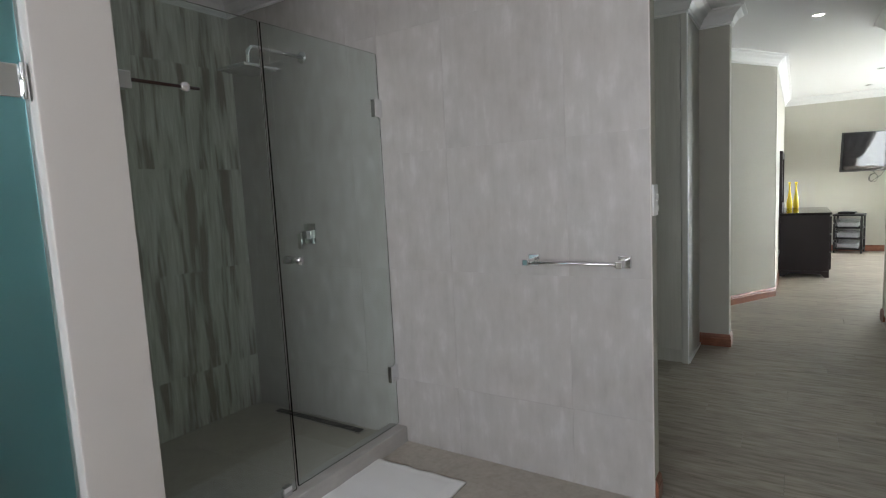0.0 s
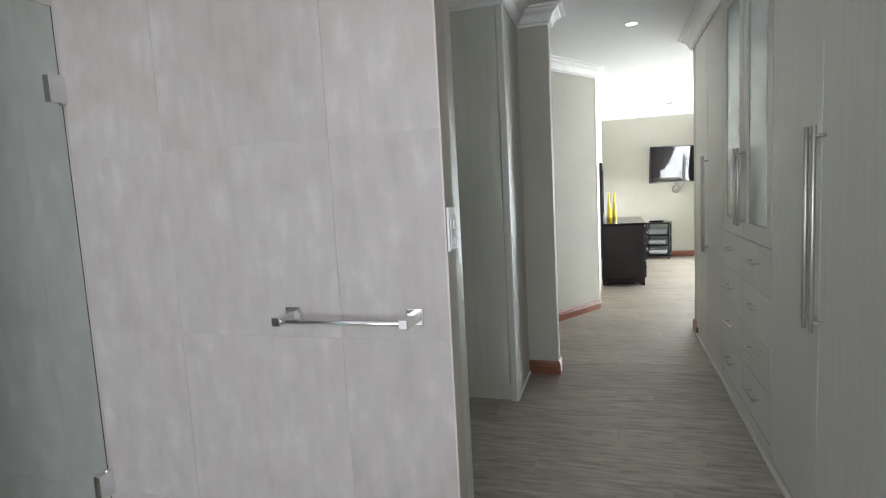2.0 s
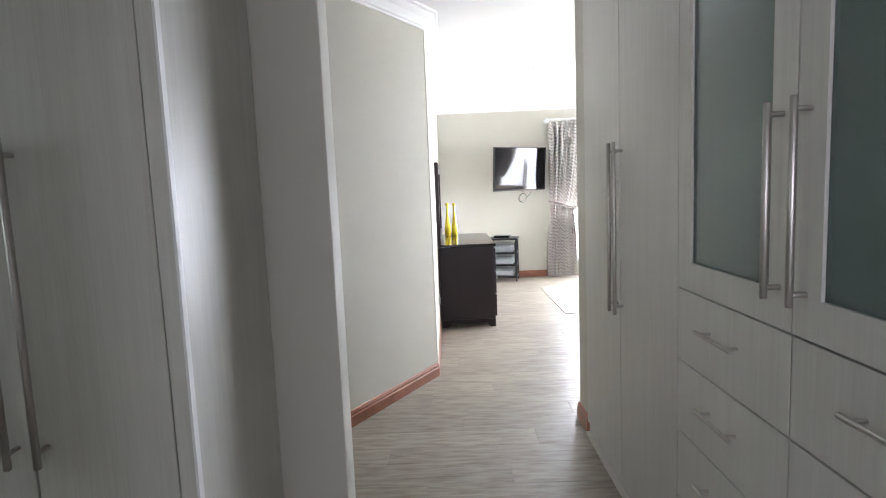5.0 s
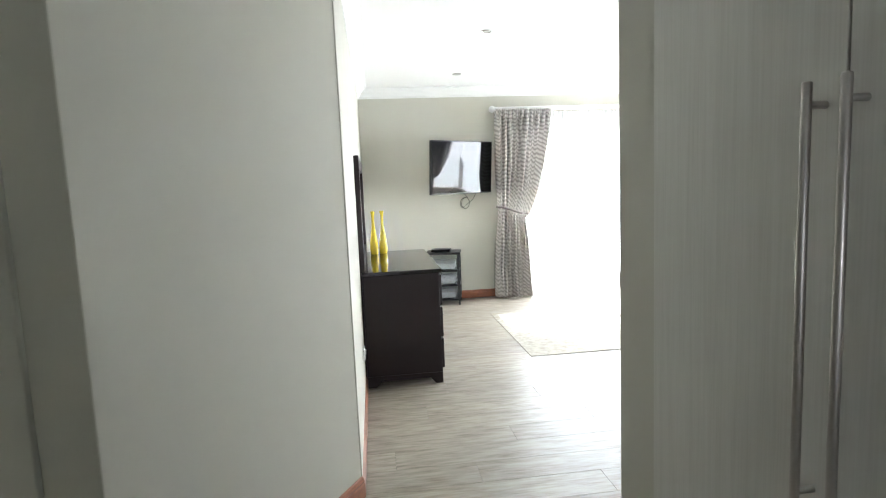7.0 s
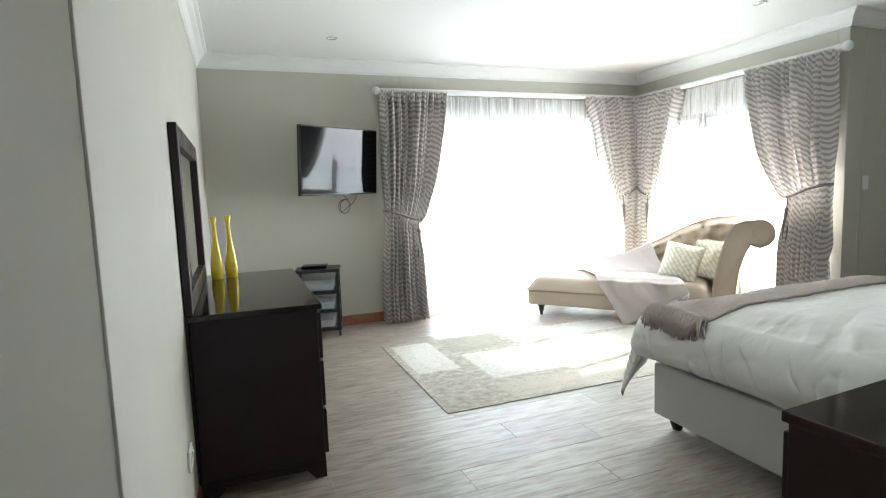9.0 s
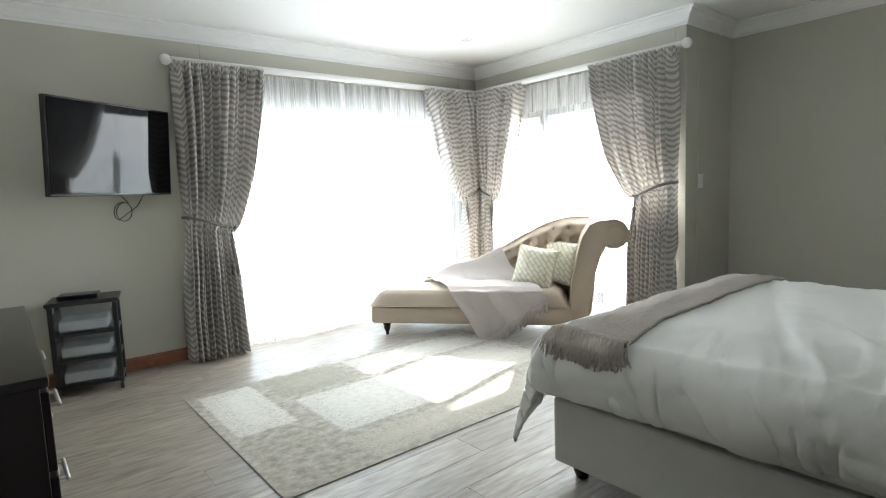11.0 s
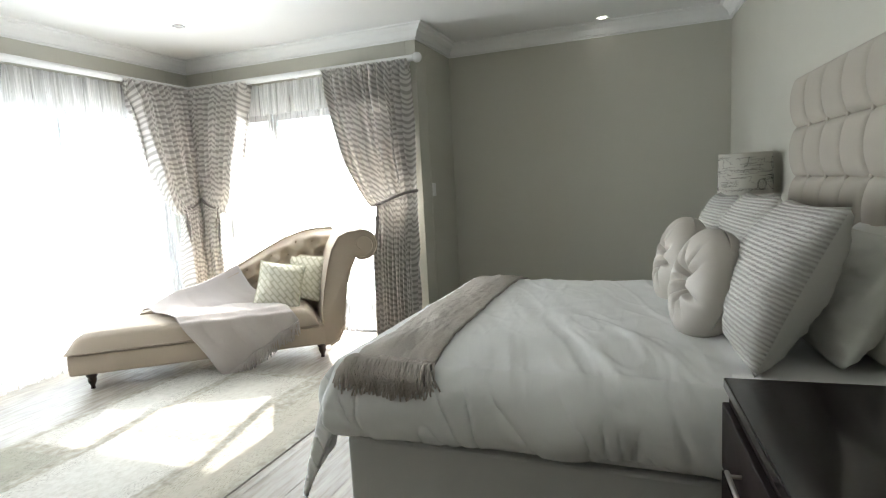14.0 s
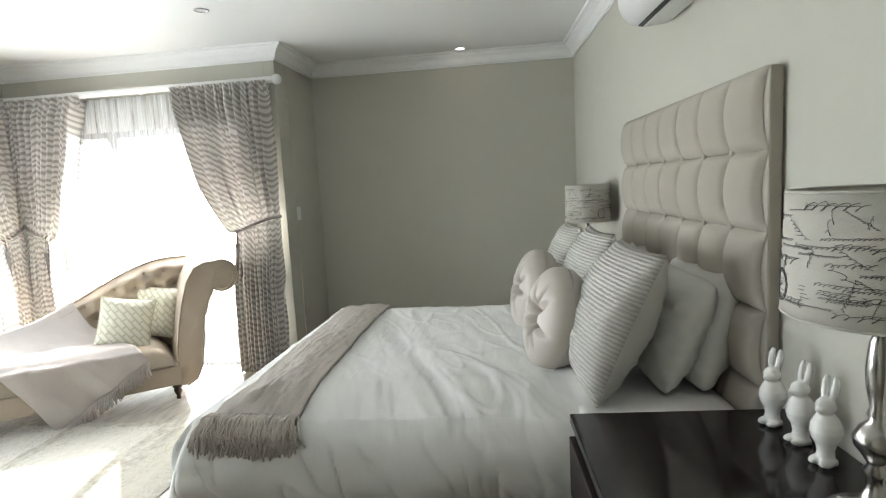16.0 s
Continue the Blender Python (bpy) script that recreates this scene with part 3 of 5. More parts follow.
tagged(part("cornice", sweep(bmesh.new(), COVE, CORNICE), WHITE), "white moulded plaster cornice", "cornice", kind="structure")
SK = [(0, 0), (0.016, 0), (0.016, 0.062), (0.012, 0.070), (0.014, 0.078), (0.009, 0.092), (0.004, 0.098), (0, 0.098)]
for i, path in enumerate((
        [(XF, YJ), (XE + 0.001, YJ)], [(WX0 - 0.05, YN), (XW, YN), (C1.x, C1.y), (C0.x, C0.y), (-1.6, 6.52)],
        [(-1.6, 5.425), (0.303, 5.425), (0.303, 5.30), (XL + 0.002, 5.30)], [(HA.x, 6.475), (HA.x, HA.y), (HB.x, HB.y), (XF, YJ)], [(XN, 2.90), (XN, YT + 0.004)])):
    tagged(part("baseboard", sweep(bmesh.new(), SK, path), SKIRT), "reddish-brown varnished wooden skirting", "skirting board", kind="structure")


# ---- glazed doors and windows ----
def window(name, label, w, h, splits, m, stile=0.05):
    """Frame from (0,0,0) along x, depth in y, with sliding leaves."""
    top = thing(name, label, "window", kind="structure")
    top.matrix_basis = m
    bm = bmesh.new()
    box(bm, (0, 0, 0), (w, 0.09, 0.03)), box(bm, (0, 0, h - 0.05), (w, 0.09, h))
    box(bm, (0, 0, 0.03), (0.05, 0.09, h - 0.05)), box(bm, (w - 0.05, 0, 0.03), (w, 0.09, h - 0.05))
    part("window_frame", bm, ALU, top, bev=0.003)
    for i in range(len(splits) - 1):
        x0, x1, y = 0.05 + splits[i] * (w - 0.1), 0.05 + splits[i + 1] * (w - 0.1), 0.02 + 0.035 * (i % 2)
        bm = bmesh.new()
        box(bm, (x0, y, 0.032), (x0 + stile, y + 0.03, h - 0.052)), box(bm, (x1 - stile, y, 0.032), (x1, y + 0.03, h - 0.052))
        box(bm, (x0 + stile, y, 0.032), (x1 - stile, y + 0.03, 0.10)), box(bm, (x0 + stile, y, h - 0.11), (x1 - stile, y + 0.03, h - 0.052))
        leaf = part("leaf", bm, ALU, top)
        g = part("pane", cube(x0 + stile, y + 0.012, 0.10, x1 - stile, y + 0.018, h - 0.11), CLEAR, leaf)
        g.visible_shadow = False
    return top


window("window_1", "wide aluminium sliding glass door behind voile", WX1 - WX0, WZ, (0, 0.333, 0.667, 1), pose(WX0, YN + 0.07, 0))
window("window_2", "aluminium sliding glass door behind voile", WY1 - WY0, WZ, (0, 0.265, 0.64, 1), pose(XE + 0.07, WY1, 0, 0, 0, -90), 0.032)
window("window_3", "high aluminium bathroom window", 1.6, 1.4, (0, 0.5, 1), pose(1.15, -1.37, 0.85, 0, 0, 180))


# ---- drapery ----
ROD_Z = 2.30
for p, q in (((2.17, 11.70, ROD_Z), (5.25, 11.70, ROD_Z)), ((5.25, 9.36, ROD_Z), (5.25, 11.725, ROD_Z))):
    top = thing("curtain_rod", "thick white painted wooden curtain pole with ball end", "curtain rod", *p, group="curtain poles")
    d = Vector(q) - Vector(p)
    part("pole", rod(bmesh.new(), (0, 0, 0), d, 0.027, 16), WHITE, top, smooth=True)
    e = -d.normalized() * 0.03
    bm = ball(bmesh.new(), e, 0.04)
    part("finial", bm, WHITE, top, smooth=True)
    for f in (0.04, 0.5):
        c = d * f
        side = Vector((0, 0.12, 0)) if abs(d.x) > abs(d.y) else Vector((0.12, 0, 0))
        part("bracket", rod(bmesh.new(), c, c + side, 0.012), WHITE, top, smooth=True)


def curtain(name, label, w_top, tie_x0, tie_x1, bot0, bot1, tie_z, m, folds, seed, top_z=2.285, mirror=1):
    """Gathered curtain hanging in the xz plane; x runs from the outer edge to the window's middle."""
    top = thing(name, label, "curtain", group="tied-back curtains")
    top.matrix_basis = m
    rnd = random.Random(seed)
    ph = [rnd.uniform(-0.5, 0.5) for _ in range(folds * 2 + 2)]

    def edges(z):
        if z > tie_z:
            k = (z - tie_z) / (top_z - tie_z)
            return tie_x0 + (0 - tie_x0) * smooth(0, 0.5, k), tie_x1 + (w_top - tie_x1) * (k ** 0.5 * 0.9 + 0.1 * k if k > 0 else 0)
        k = (tie_z - z) / tie_z
        return tie_x0 + (bot0 - tie_x0) * smooth(0, 0.7, k), tie_x1 + (bot1 - tie_x1) * k ** 0.7

    def f(u, v):
        z = 0.015 + (top_z - 0.015) * v
        a, b = edges(z)
        # pleats fall from the heading to the tie and fan out again below
        k = abs(z - tie_z)
        amp = 0.030 + 0.060 * smooth(0.02, 0.45, k) - 0.026 * smooth(top_z - 0.16, top_z - 0.05, z)
        p = u * folds * 2 * math.pi
        i = int(u * folds)
        uu = u + 0.012 * math.sin(p + ph[i]) + 0.01 * nz(u * 6, z * 0.8, seed)
        y = amp * (1 - 2.1 * abs(math.sin(0.5 * p + 0.5 * nz(u * 3, z * 1.3, seed + 5))) ** 0.75 + 0.28 * math.sin(2.3 * p + seed)) + 0.012 * nz(u * 9, z * 3, seed)
        y += 0.05 * (1 - smooth(0.0, 0.45, k))  * math.sin(math.pi * u) * -1
        zz = z - 0.22 * (u ** 1.5) * max(0, 1 - abs(z - tie_z) / 0.9) * (1 if z > tie_z else 0.6) * 0.35
        return Vector((mirror * (a + (b - a) * uu), y, zz))

    full = w_top * 2.1
    cloth = part("cloth", sheet(bmesh.new(), folds * 12, 80, f, lambda u, v: (u * full, v * top_z)), ZEBRA, top, smooth=True, solid=0.004)
    # heading tape, slightly proud and finely gathered
    def g(u, v):
        return Vector((mirror * w_top * u, -0.012 + 0.016 * math.sin(u * folds * 5.7 * math.pi) + 0.006 * nz(u * 30, v * 3, seed), top_z - 0.085 + 0.10 * v))
    part("heading", sheet(bmesh.new(), folds * 16, 4, g, lambda u, v: (u * full * 1.1, 2.0 + v * 0.1)), ZEBRA, top, smooth=True, solid=0.008)
    # cord round the waist with a tassel
    pts = []
    for i in range(25):
        s = i / 24
        x = tie_x0 - 0.03 + (tie_x1 - tie_x0 + 0.05) * s
        pts.append((mirror * x, -0.07 * math.sin(math.pi * s) - 0.02, tie_z + 0.07 - 0.10 * smooth(0, 1, s)))
    part("tieback", tube(bmesh.new(), pts, 0.011, 8), TASSEL, top, smooth=True)
    bm = bmesh.new()
    tx, tz = mirror * (tie_x1 - 0.02), tie_z - 0.06
    tube(bm, [(tx, -0.05, tz + 0.04), (tx + 0.004, -0.06, tz - 0.06)], 0.006)
    lathe(bm, ((0.006, 0), (0.02, 0.01), (0.018, 0.03), (0.006, 0.045)), 10, (tx, -0.06, tz - 0.10))
    for i in range(14):
        a = i / 14 * 2 * math.pi
        tube(bm, [(tx + 0.012 * math.cos(a), -0.06 + 0.012 * math.sin(a), tz - 0.10), (tx + 0.022 * math.cos(a), -0.06 + 0.02 * math.sin(a), tz - 0.34 + 0.01 * math.sin(i * 3))], 0.005, 5)
    part("tassel", bm, TASSEL, top, smooth=True)
    return top


LB = "grey and cream zebra-weave curtain tied back"
curtain("curtain", LB + ", beside the television", 0.70, 0.0, 0.34, -0.05, 0.40, 1.06, pose(2.18, 11.69, 0), 10, 3)
curtain("curtain", LB + ", in the window corner", 0.66, -0.01, 0.21, -0.03, 0.26, 1.20, pose(5.20, 11.68, 0), 9, 7, mirror=-1)
curtain("curtain", LB + ", in the window corner", 0.66, 0.05, 0.25, 0.05, 0.31, 1.20, pose(5.24, 11.66, 0, 0, 0, -90), 9, 11)
curtain("curtain", LB + ", beside the bare return wall", 0.80, 0.0, 0.36, 0.03, 0.40, 1.18, pose(5.24, 9.40, 0, 0, 0, -90), 11, 5, mirror=-1)


def voile(name, w, m, folds, seed, cloth):
    top = thing(name, "white sheer voile curtain across the glazing", "sheer curtain", group="voile curtains")
    top.matrix_basis = m

    def f(u, v):
        z = 0.02 + 2.25 * v
        a = 0.022 * (1 - 0.5 * smooth(0.9, 1, v))
        p = u * folds * 2 * math.pi
        return Vector((w * u, a * math.sin(p + 1.2 * nz(u * 5, v, seed)) + 0.012 * math.sin(p * 2.7 + seed) + 0.02 * nz(u * 4, v * 2, seed), z + 0.015 * nz(u * 7, 0, seed) * (1 - v)))
    part("cloth", sheet(bmesh.new(), folds * 8, 24, f, lambda u, v: (u * w * 1.6, v * 2.25)), cloth, top, smooth=True)

    def g(u, v):
        q = f(u, 0)
        return q + Vector((0, -0.004, 0.09 * v))
    part("hem", sheet(bmesh.new(), folds * 8, 2, g, lambda u, v: (u * w * 1.6, v * 0.1)), cloth, top, smooth=True)

    # extra dense strip over the heading, added to lift its brightness
    def h(u, v):
        q = f(u, 0.92 + 0.08 * v)
        return Vector((q.x, q.y - 0.006 + 0.006 * math.sin(u * folds * 21), 2.0 + 0.268 * v + 0.004 * nz(u * 40, 1.0, seed) * (1 - v)))
    part("heading", sheet(bmesh.new(), folds * 16, 4, h, lambda u, v: (u * w * 1.6, v * 0.22)), GATHER, top, smooth=True)


voile("voile", 2.95, pose(2.28, 11.765, 0), 26, 1, SHEER)
voile("voile", 2.20, pose(5.315, 11.70, 0, 0, 0, -90), 20, 2, SHEER_THIN)


# ---- passage: cupboards ----
def bar_handle(parent, p, q, out, r=0.008, posts=0.1):
    """A round bar on two short posts."""
    p, q, out = Vector(p), Vector(q), Vector(out)
    bm = rod(bmesh.new(), p + out, q + out, r)
    for s in (posts, 1 - posts):
        c = p + (q - p) * s
        rod(bm, c, c + out, r * 0.75)
    return part("handle", bm, STEEL, parent, "brushed steel bar handle", smooth=True)


def cupboard(name, label, y0, y1, kind, split=None):
    """A full-height unit along the passage's east side, front at x = 0, local y from 0 to its width."""
    w = y1 - y0
    sp = w / 2 if split is None else split - y0
    top = thing(name, label, "cupboard", XC, y0, 0, group="built-in cupboards")
    zt = 2.475
    bm = cube(0.022, 0.002, 0.075, 0.60, w - 0.002, zt)
    part("body", bm, LAMI, top)
    part("plinth", cube(0.012, 0.002, 0.0, 0.05, w - 0.002, 0.072), LAMI, top)
    part("toe_strip", cube(-0.012, 0.0, 0.001, 0.010, w, 0.022), LAMI, top, bev=0.004)
    g = 0.0025
    if kind == "doors":
        for i in range(2):
            d = part("door", cube(0, (sp if i else 0) + g, 0.078, 0.020, (w if i else sp) - g, zt - 0.005), LAMI, top, bev=0.002)
            y = sp + (0.037 if i else -0.037)
            bar_handle(d, (0, y, 0.815), (0, y, 1.53), (-0.036, 0, 0), posts=0.05)
    else:
        rows = (0.10, 0.335, 0.567, 0.80, 1.03)
        for i in range(2):
            for z0, z1 in zip(rows, rows[1:]):
                d = part("drawer", cube(0, i * w / 2 + g, z0 + g, 0.020, (i + 1) * w / 2 - g, z1 - g), LAMI, top, bev=0.002)
                zc, yc = (z0 + z1) / 2 + 0.02, (i + 0.5) * w / 2
                bar_handle(d, (0, yc - 0.10, zc), (0, yc + 0.10, zc), (-0.032, 0, 0), 0.006, 0.14)
            a, b, z0, z1, f = i * w / 2 + g, (i + 1) * w / 2 - g, 1.033, zt - 0.005, 0.085
            bm = bmesh.new()
            box(bm, (0, a, z0), (0.020, a + f, z1)), box(bm, (0, b - f, z0), (0.020, b, z1))
            box(bm, (0, a + f, z0), (0.020, b - f, z0 + f)), box(bm, (0, a + f, z1 - f), (0.020, b - f, z1))
            d = part("door", bm, LAMI, top)
            part("pane", cube(0.008, a + f, z0 + f, 0.012, b - f, z1 - f), CABGL, d, "frosted glass pane")
            y = w / 2 + (0.045 if i else -0.045)
            bar_handle(d, (0, y, 1.10), (0, y, 1.52), (-0.036, 0, 0), posts=0.06)
    return top


CL = "tall cream woodgrain cupboard with two bar-handled doors"
cupboard("cupboard", CL, 5.30, 6.465, "doors", 5.885)
cupboard("cupboard", "cream woodgrain cupboard with frosted glass doors above eight drawers", 4.15, 5.30, "drawers")
for y in (2.94, 1.73, 0.52, -0.69):
    cupboard("cupboard", CL, y, y + 1.21, "doors")


def wardrobe(x0, x1):
    w = x1 - x0
    top = thing("wardrobe", "tall cream woodgrain wardrobe with a pair of doors", "wardrobe", x0, YL, 0, group="wardrobes in the recess")
    part("body", cube(0.002, 0.022, 0.10, w - 0.002, 0.55, 2.475), LAMI, top)
    part("plinth", cube(0.002, 0.020, 0.0, w - 0.002, 0.05, 0.098), LAMI, top)
    for i in range(2):
        d = part("door", cube(i * w / 2 + 0.0025, 0, 0.10, (i + 1) * w / 2 - 0.0025, 0.020, 2.47), LAMI, top, bev=0.002)
        x = w / 2 + (0.033 if i else -0.033)
        bar_handle(d, (x, 0, 0.80), (x, 0, 1.51), (0, -0.036, 0), posts=0.05)


for i in range(3):
    wardrobe(0.05 - 0.64 * (i + 1), 0.05 - 0.64 * i)
top = thing("wardrobe", "tall cream woodgrain wardrobe backing onto the tiled wall", "wardrobe", 0, 2.905, 0, group="wardrobes in the recess")
part("body", cube(-2.24, 0.0, 0.0, 0.080, 0.605, 2.472), LAMI, top)
part("side_panel", cube(0.082, 0.0, 0.0, 0.100, 0.625, 2.475), LAMI, top, bev=0.0015)
part("front", cube(-2.24, 0.607, 0.08, 0.080, 0.625, 2.472), LAMI, top, bev=0.0015)
top = thing("end_panel", "plain cream woodgrain side panel of the wardrobe", "panel", 0.05, YL, 0)
part("board", cube(0.002, -0.004, 0, XL - 0.05, 0.555, 2.475), LAMI, top, bev=0.002)
part("corner_strip", cube(XL - 0.05, -0.008, 0, XL - 0.05 + 0.006, 0.012, 2.475), WHITE, top)
part("floor_strip", cube(XL - 0.05, 0.012, 0.0, XL - 0.05 + 0.012, 0.555, 0.018), WHITE, top)


def light_switch(label, m, w=0.075, h=0.125, keys=2):
    top = thing("light_switch", label, "light switch", group="light switches")
    top.matrix_basis = m
    part("plate", cube(-w / 2, -0.010, -h / 2, w / 2, 0, h / 2), PLAST, top, bev=0.004)
    part("inner_frame", cube(-w * 0.36, -0.0125, -h * 0.36, w * 0.36, -0.010, h * 0.33), PLAST, top, bev=0.001)
    for i in range(keys):
        z = 0.012 - 0.045 * i
        part("rocker", cube(-0.013, -0.018, z - 0.012, 0.013, -0.0125, z + 0.012), PLAST, top, bev=0.003)


light_switch("white plastic two-key light switch on the wall end", pose(XN, 2.852, 1.268, 0, 0, 90))
light_switch("white plastic light switch beside the window", pose(5.61, YJ, 1.25), 0.07, 0.115, 1)
light_switch("white wall socket low beside the dresser", pose(XW, 8.62, 0.34, 0, 0, 90), 0.11, 0.08, 1)


# ---- bathroom ----
top = thing("towel_rail", "square chrome towel rail on pale tiles", "towel rail", -0.05, YT, 1.02)
part("bar", rod(bmesh.new(), (-0.205, -0.088, 0), (0.205, -0.088, 0), 0.008, 14), CHROME, top, smooth=True)
for s in (-1, 1):
    part("post", cube(s * 0.20 - 0.014, -0.104, -0.014, s * 0.20 + 0.014, 0, 0.014), CHROME, top, bev=0.003)
    part("rosette", cube(s * 0.20 - 0.026, -0.010, -0.026, s * 0.20 + 0.026, 0, 0.026), CHROME, top, bev=0.003)

GX = -1.08
KZ = 0.085
bm = cube(GX - 0.07, 1.35, -0.01, GX + 0.05, YT - 0.001, KZ)
tagged(part("shower_kerb", bm, TILE, bev=0.004), "low tiled kerb under the shower glass", "kerb", kind="structure")
top = thing("shower_door", "frameless clear glass shower door, closed", "shower door", GX, YT, KZ)
gl = part("glass", cube(-0.005, -0.735, 0.012, 0.005, -0.012, 1.975), SHGLASS, top, bev=0.0015)
gl.visible_shadow = False
for z in (0.30, 1.70):
    h = part("hinge", cube(-0.016, -0.062, z - 0.045, 0.016, -0.002, z + 0.045), CHROME, top, bev=0.003)
    part("pin", rod(bmesh.new(), (0.0, -0.016, z - 0.05), (0.0, -0.016, z + 0.05), 0.010), CHROME, h, smooth=True)
part("knob", lathe(bmesh.new(), ((0.012, -0.055), (0.018, -0.05), (0.018, -0.02), (0.010, -0.006), (0.010, 0.006), (0.018, 0.02), (0.018, 0.05), (0.012, 0.055)), 18, (0, -0.66, 1.0), (1, 0, 0)), CHROME, top, smooth=True)
top = thing("shower_screen", "fixed clear glass shower panel", "shower screen", GX, 1.452, KZ)
part("glass", cube(-0.005, 0.002, 0.004, 0.005, 0.61, 1.975), SHGLASS, top, bev=0.0015).visible_shadow = False
part("clip", cube(-0.014, 0.535, 0.0, 0.014, 0.58, 0.045), CHROME, top, bev=0.003)
top = thing("support_bar", "chrome clamp and bar bracing the shower glass", "glass brace", GX + 0.012, 1.452, 1.752)
part("clamp", cube(-0.022, 0.0, -0.028, 0.022, 0.068, 0.028), CHROME, top, bev=0.003)
part("bar", rod(bmesh.new(), (0.006, 0.06, 0.004), (0.006, 0.315, 0.004), 0.006), TURNED, top, "dark bar", smooth=True)
part("end_cap", lathe(bmesh.new(), ((0.010, -0.008), (0.017, -0.006), (0.017, 0.010), (0.012, 0.014)), 20, (0.004, 0.258, 0.004), (1, 0, 0)), CHROME, top, smooth=True)

top = thing("rain_shower", "square chrome rain shower on a wall arm", "shower", -1.62, YT, 2.135)
part("wall_plate", lathe(bmesh.new(), ((0.035, 0), (0.035, 0.008), (0.02, 0.014)), 20, (0, 0, 0), (0, -1, 0)), CHROME, top, smooth=True)
part("arm", tube(bmesh.new(), [(0, 0, 0), (0, -0.30, 0), (0, -0.345, -0.004), (0, -0.37, -0.03), (0, -0.375, -0.11)], 0.011, 12), CHROME, top, smooth=True)
h = part("rose", cube(-0.11, -0.485, -0.128, 0.11, -0.265, -0.115), CHROME, top, bev=0.004)
part("nozzle_plate", cube(-0.095, -0.47, -0.131, 0.095, -0.28, -0.128), STEEL, h)
top = thing("shower_mixer", "square chrome shower mixer with lever", "mixer", -1.66, YT, 1.13)
part("plate", cube(-0.045, -0.008, -0.05, 0.045, 0, 0.07), CHROME, top, bev=0.003)
part("body", cube(-0.022, -0.055, -0.02, 0.022, -0.008, 0.03), CHROME, top, bev=0.004)
part("lever", cube(-0.05, -0.062, -0.075, -0.02, -0.045, 0.02), CHROME, top, bev=0.003)
top = thing("floor_drain", "long dark linear shower drain in the floor", "drain", -2.02, 2.72, 0.024)
part("channel", cube(0, 0, -0.008, 0.72, 0.06, 0.0), STEEL, top)
for i in range(18):
    part("slot", cube(0.01 + i * 0.039, 0.008, 0.0, 0.04 + i * 0.039, 0.052, 0.003), BLACK, top)

top = thing("bath_mat", "white quilted cotton bath mat on the floor", "bath mat", -1.03, 1.86, 0.0, 1.0)
bm = sheet(bmesh.new(), 40, 50, lambda u, v: Vector((0.52 * u, 0.70 * v, 0.009 + 0.004 * nz(u * 5, v * 6, 3) + (0.004 if 0.08 < u < 0.92 and 0.06 < v < 0.94 else 0) + 0.0035 * max(0, math.sin(u * 22)) * max(0, math.sin(v * 28)))))
part("towelling", bm, LINEN, top, smooth=True, solid=0.008)

top = thing("door_1", "frosted blue-green glass door on chrome hinges", "glass door", -1.03, 1.221, 0, kind="structure")
part("pane", cube(-0.005, -0.885, 0.01, 0.005, -0.008, 2.095), FROST, top)
for z in (0.30, 1.70):
    h = part("hinge", cube(-0.018, -0.07, z - 0.045, 0.020, 0.0, z + 0.045), CHROME, top, bev=0.003)
    part("knuckle", rod(bmesh.new(), (0.022, -0.012, z - 0.05), (0.022, -0.012, z + 0.05), 0.011), CHROME, h, smooth=True)
# Lamp added behind the frosted door to light it; no window opening stands there.
area_light("toilet_window", (-2.2, 0.4, 1.7), (-1.0, 0.6, 1.3), 0.7, 0.9, 1.3, (0.85, 0.95, 1.0))


# ---- ceiling lights ----
def downlight(x, y, lit):
    top = thing("downlight", "small white recessed ceiling downlight" + (", switched on" if lit else ", switched off"), "ceiling light", x, y, H, group="recessed downlights")
    part("rim", lathe(bmesh.new(), ((0.048, 0.0), (0.048, -0.004), (0.041, -0.007), (0.036, -0.003), (0.036, 0.0)), 24), WHITE if lit else CHROME, top, smooth=True)
    part("bulb", lathe(bmesh.new(), ((0.034, -0.003), (0.030, -0.005), (0.0, -0.006)), 20), GLOW if lit else UNLIT, top, smooth=True)


for x, y, lit in ((0.868, 6.0, True), (1.61, 9.45, False), (1.62, 11.03, False), (4.46, 10.94, False), (4.46, 9.44, False), (5.99, 7.97, True), (2.9, 9.6, False)):
    downlight(x, y, lit)


# ---- bedroom: west and north ----
DY0, DY1, DX = 8.88, 10.20, 0.555
top = thing("dresser", "dark espresso wooden dresser with glossy top", "dresser", XW + 0.012, DY0, 0)
part("body", cube(0, 0.02, 0.08, DX - 0.02, DY1 - DY0 - 0.02, 0.80), DARKW, top, bev=0.004)
part("top", cube(0, 0, 0.80, DX, DY1 - DY0, 0.828), GLOSSW, top, bev=0.005)
for y in (0.02, DY1 - DY0 - 0.045):
    bm = bmesh.new()
    for pts in (((0, 0.08), (DX - 0.02, 0.08), (DX - 0.02, 0.0), (DX - 0.07, 0.0), (DX - 0.11, 0.045), (0.10, 0.045), (0.06, 0.0), (0, 0.0)),):
        a, b = [bm.verts.new((x, y, z)) for x, z in pts], [bm.verts.new((x, y + 0.025, z)) for x, z in pts]
        bm.faces.new(a[::-1]), bm.faces.new(b)
        for i in range(len(pts)):
            bm.faces.new((a[i], a[(i + 1) % len(pts)], b[(i + 1) % len(pts)], b[i]))
    part("bracket_foot", bm, DARKW, top)
part("plinth", cube(DX - 0.045, 0.045, 0.03, DX - 0.025, DY1 - DY0 - 0.045, 0.08), DARKW, top)
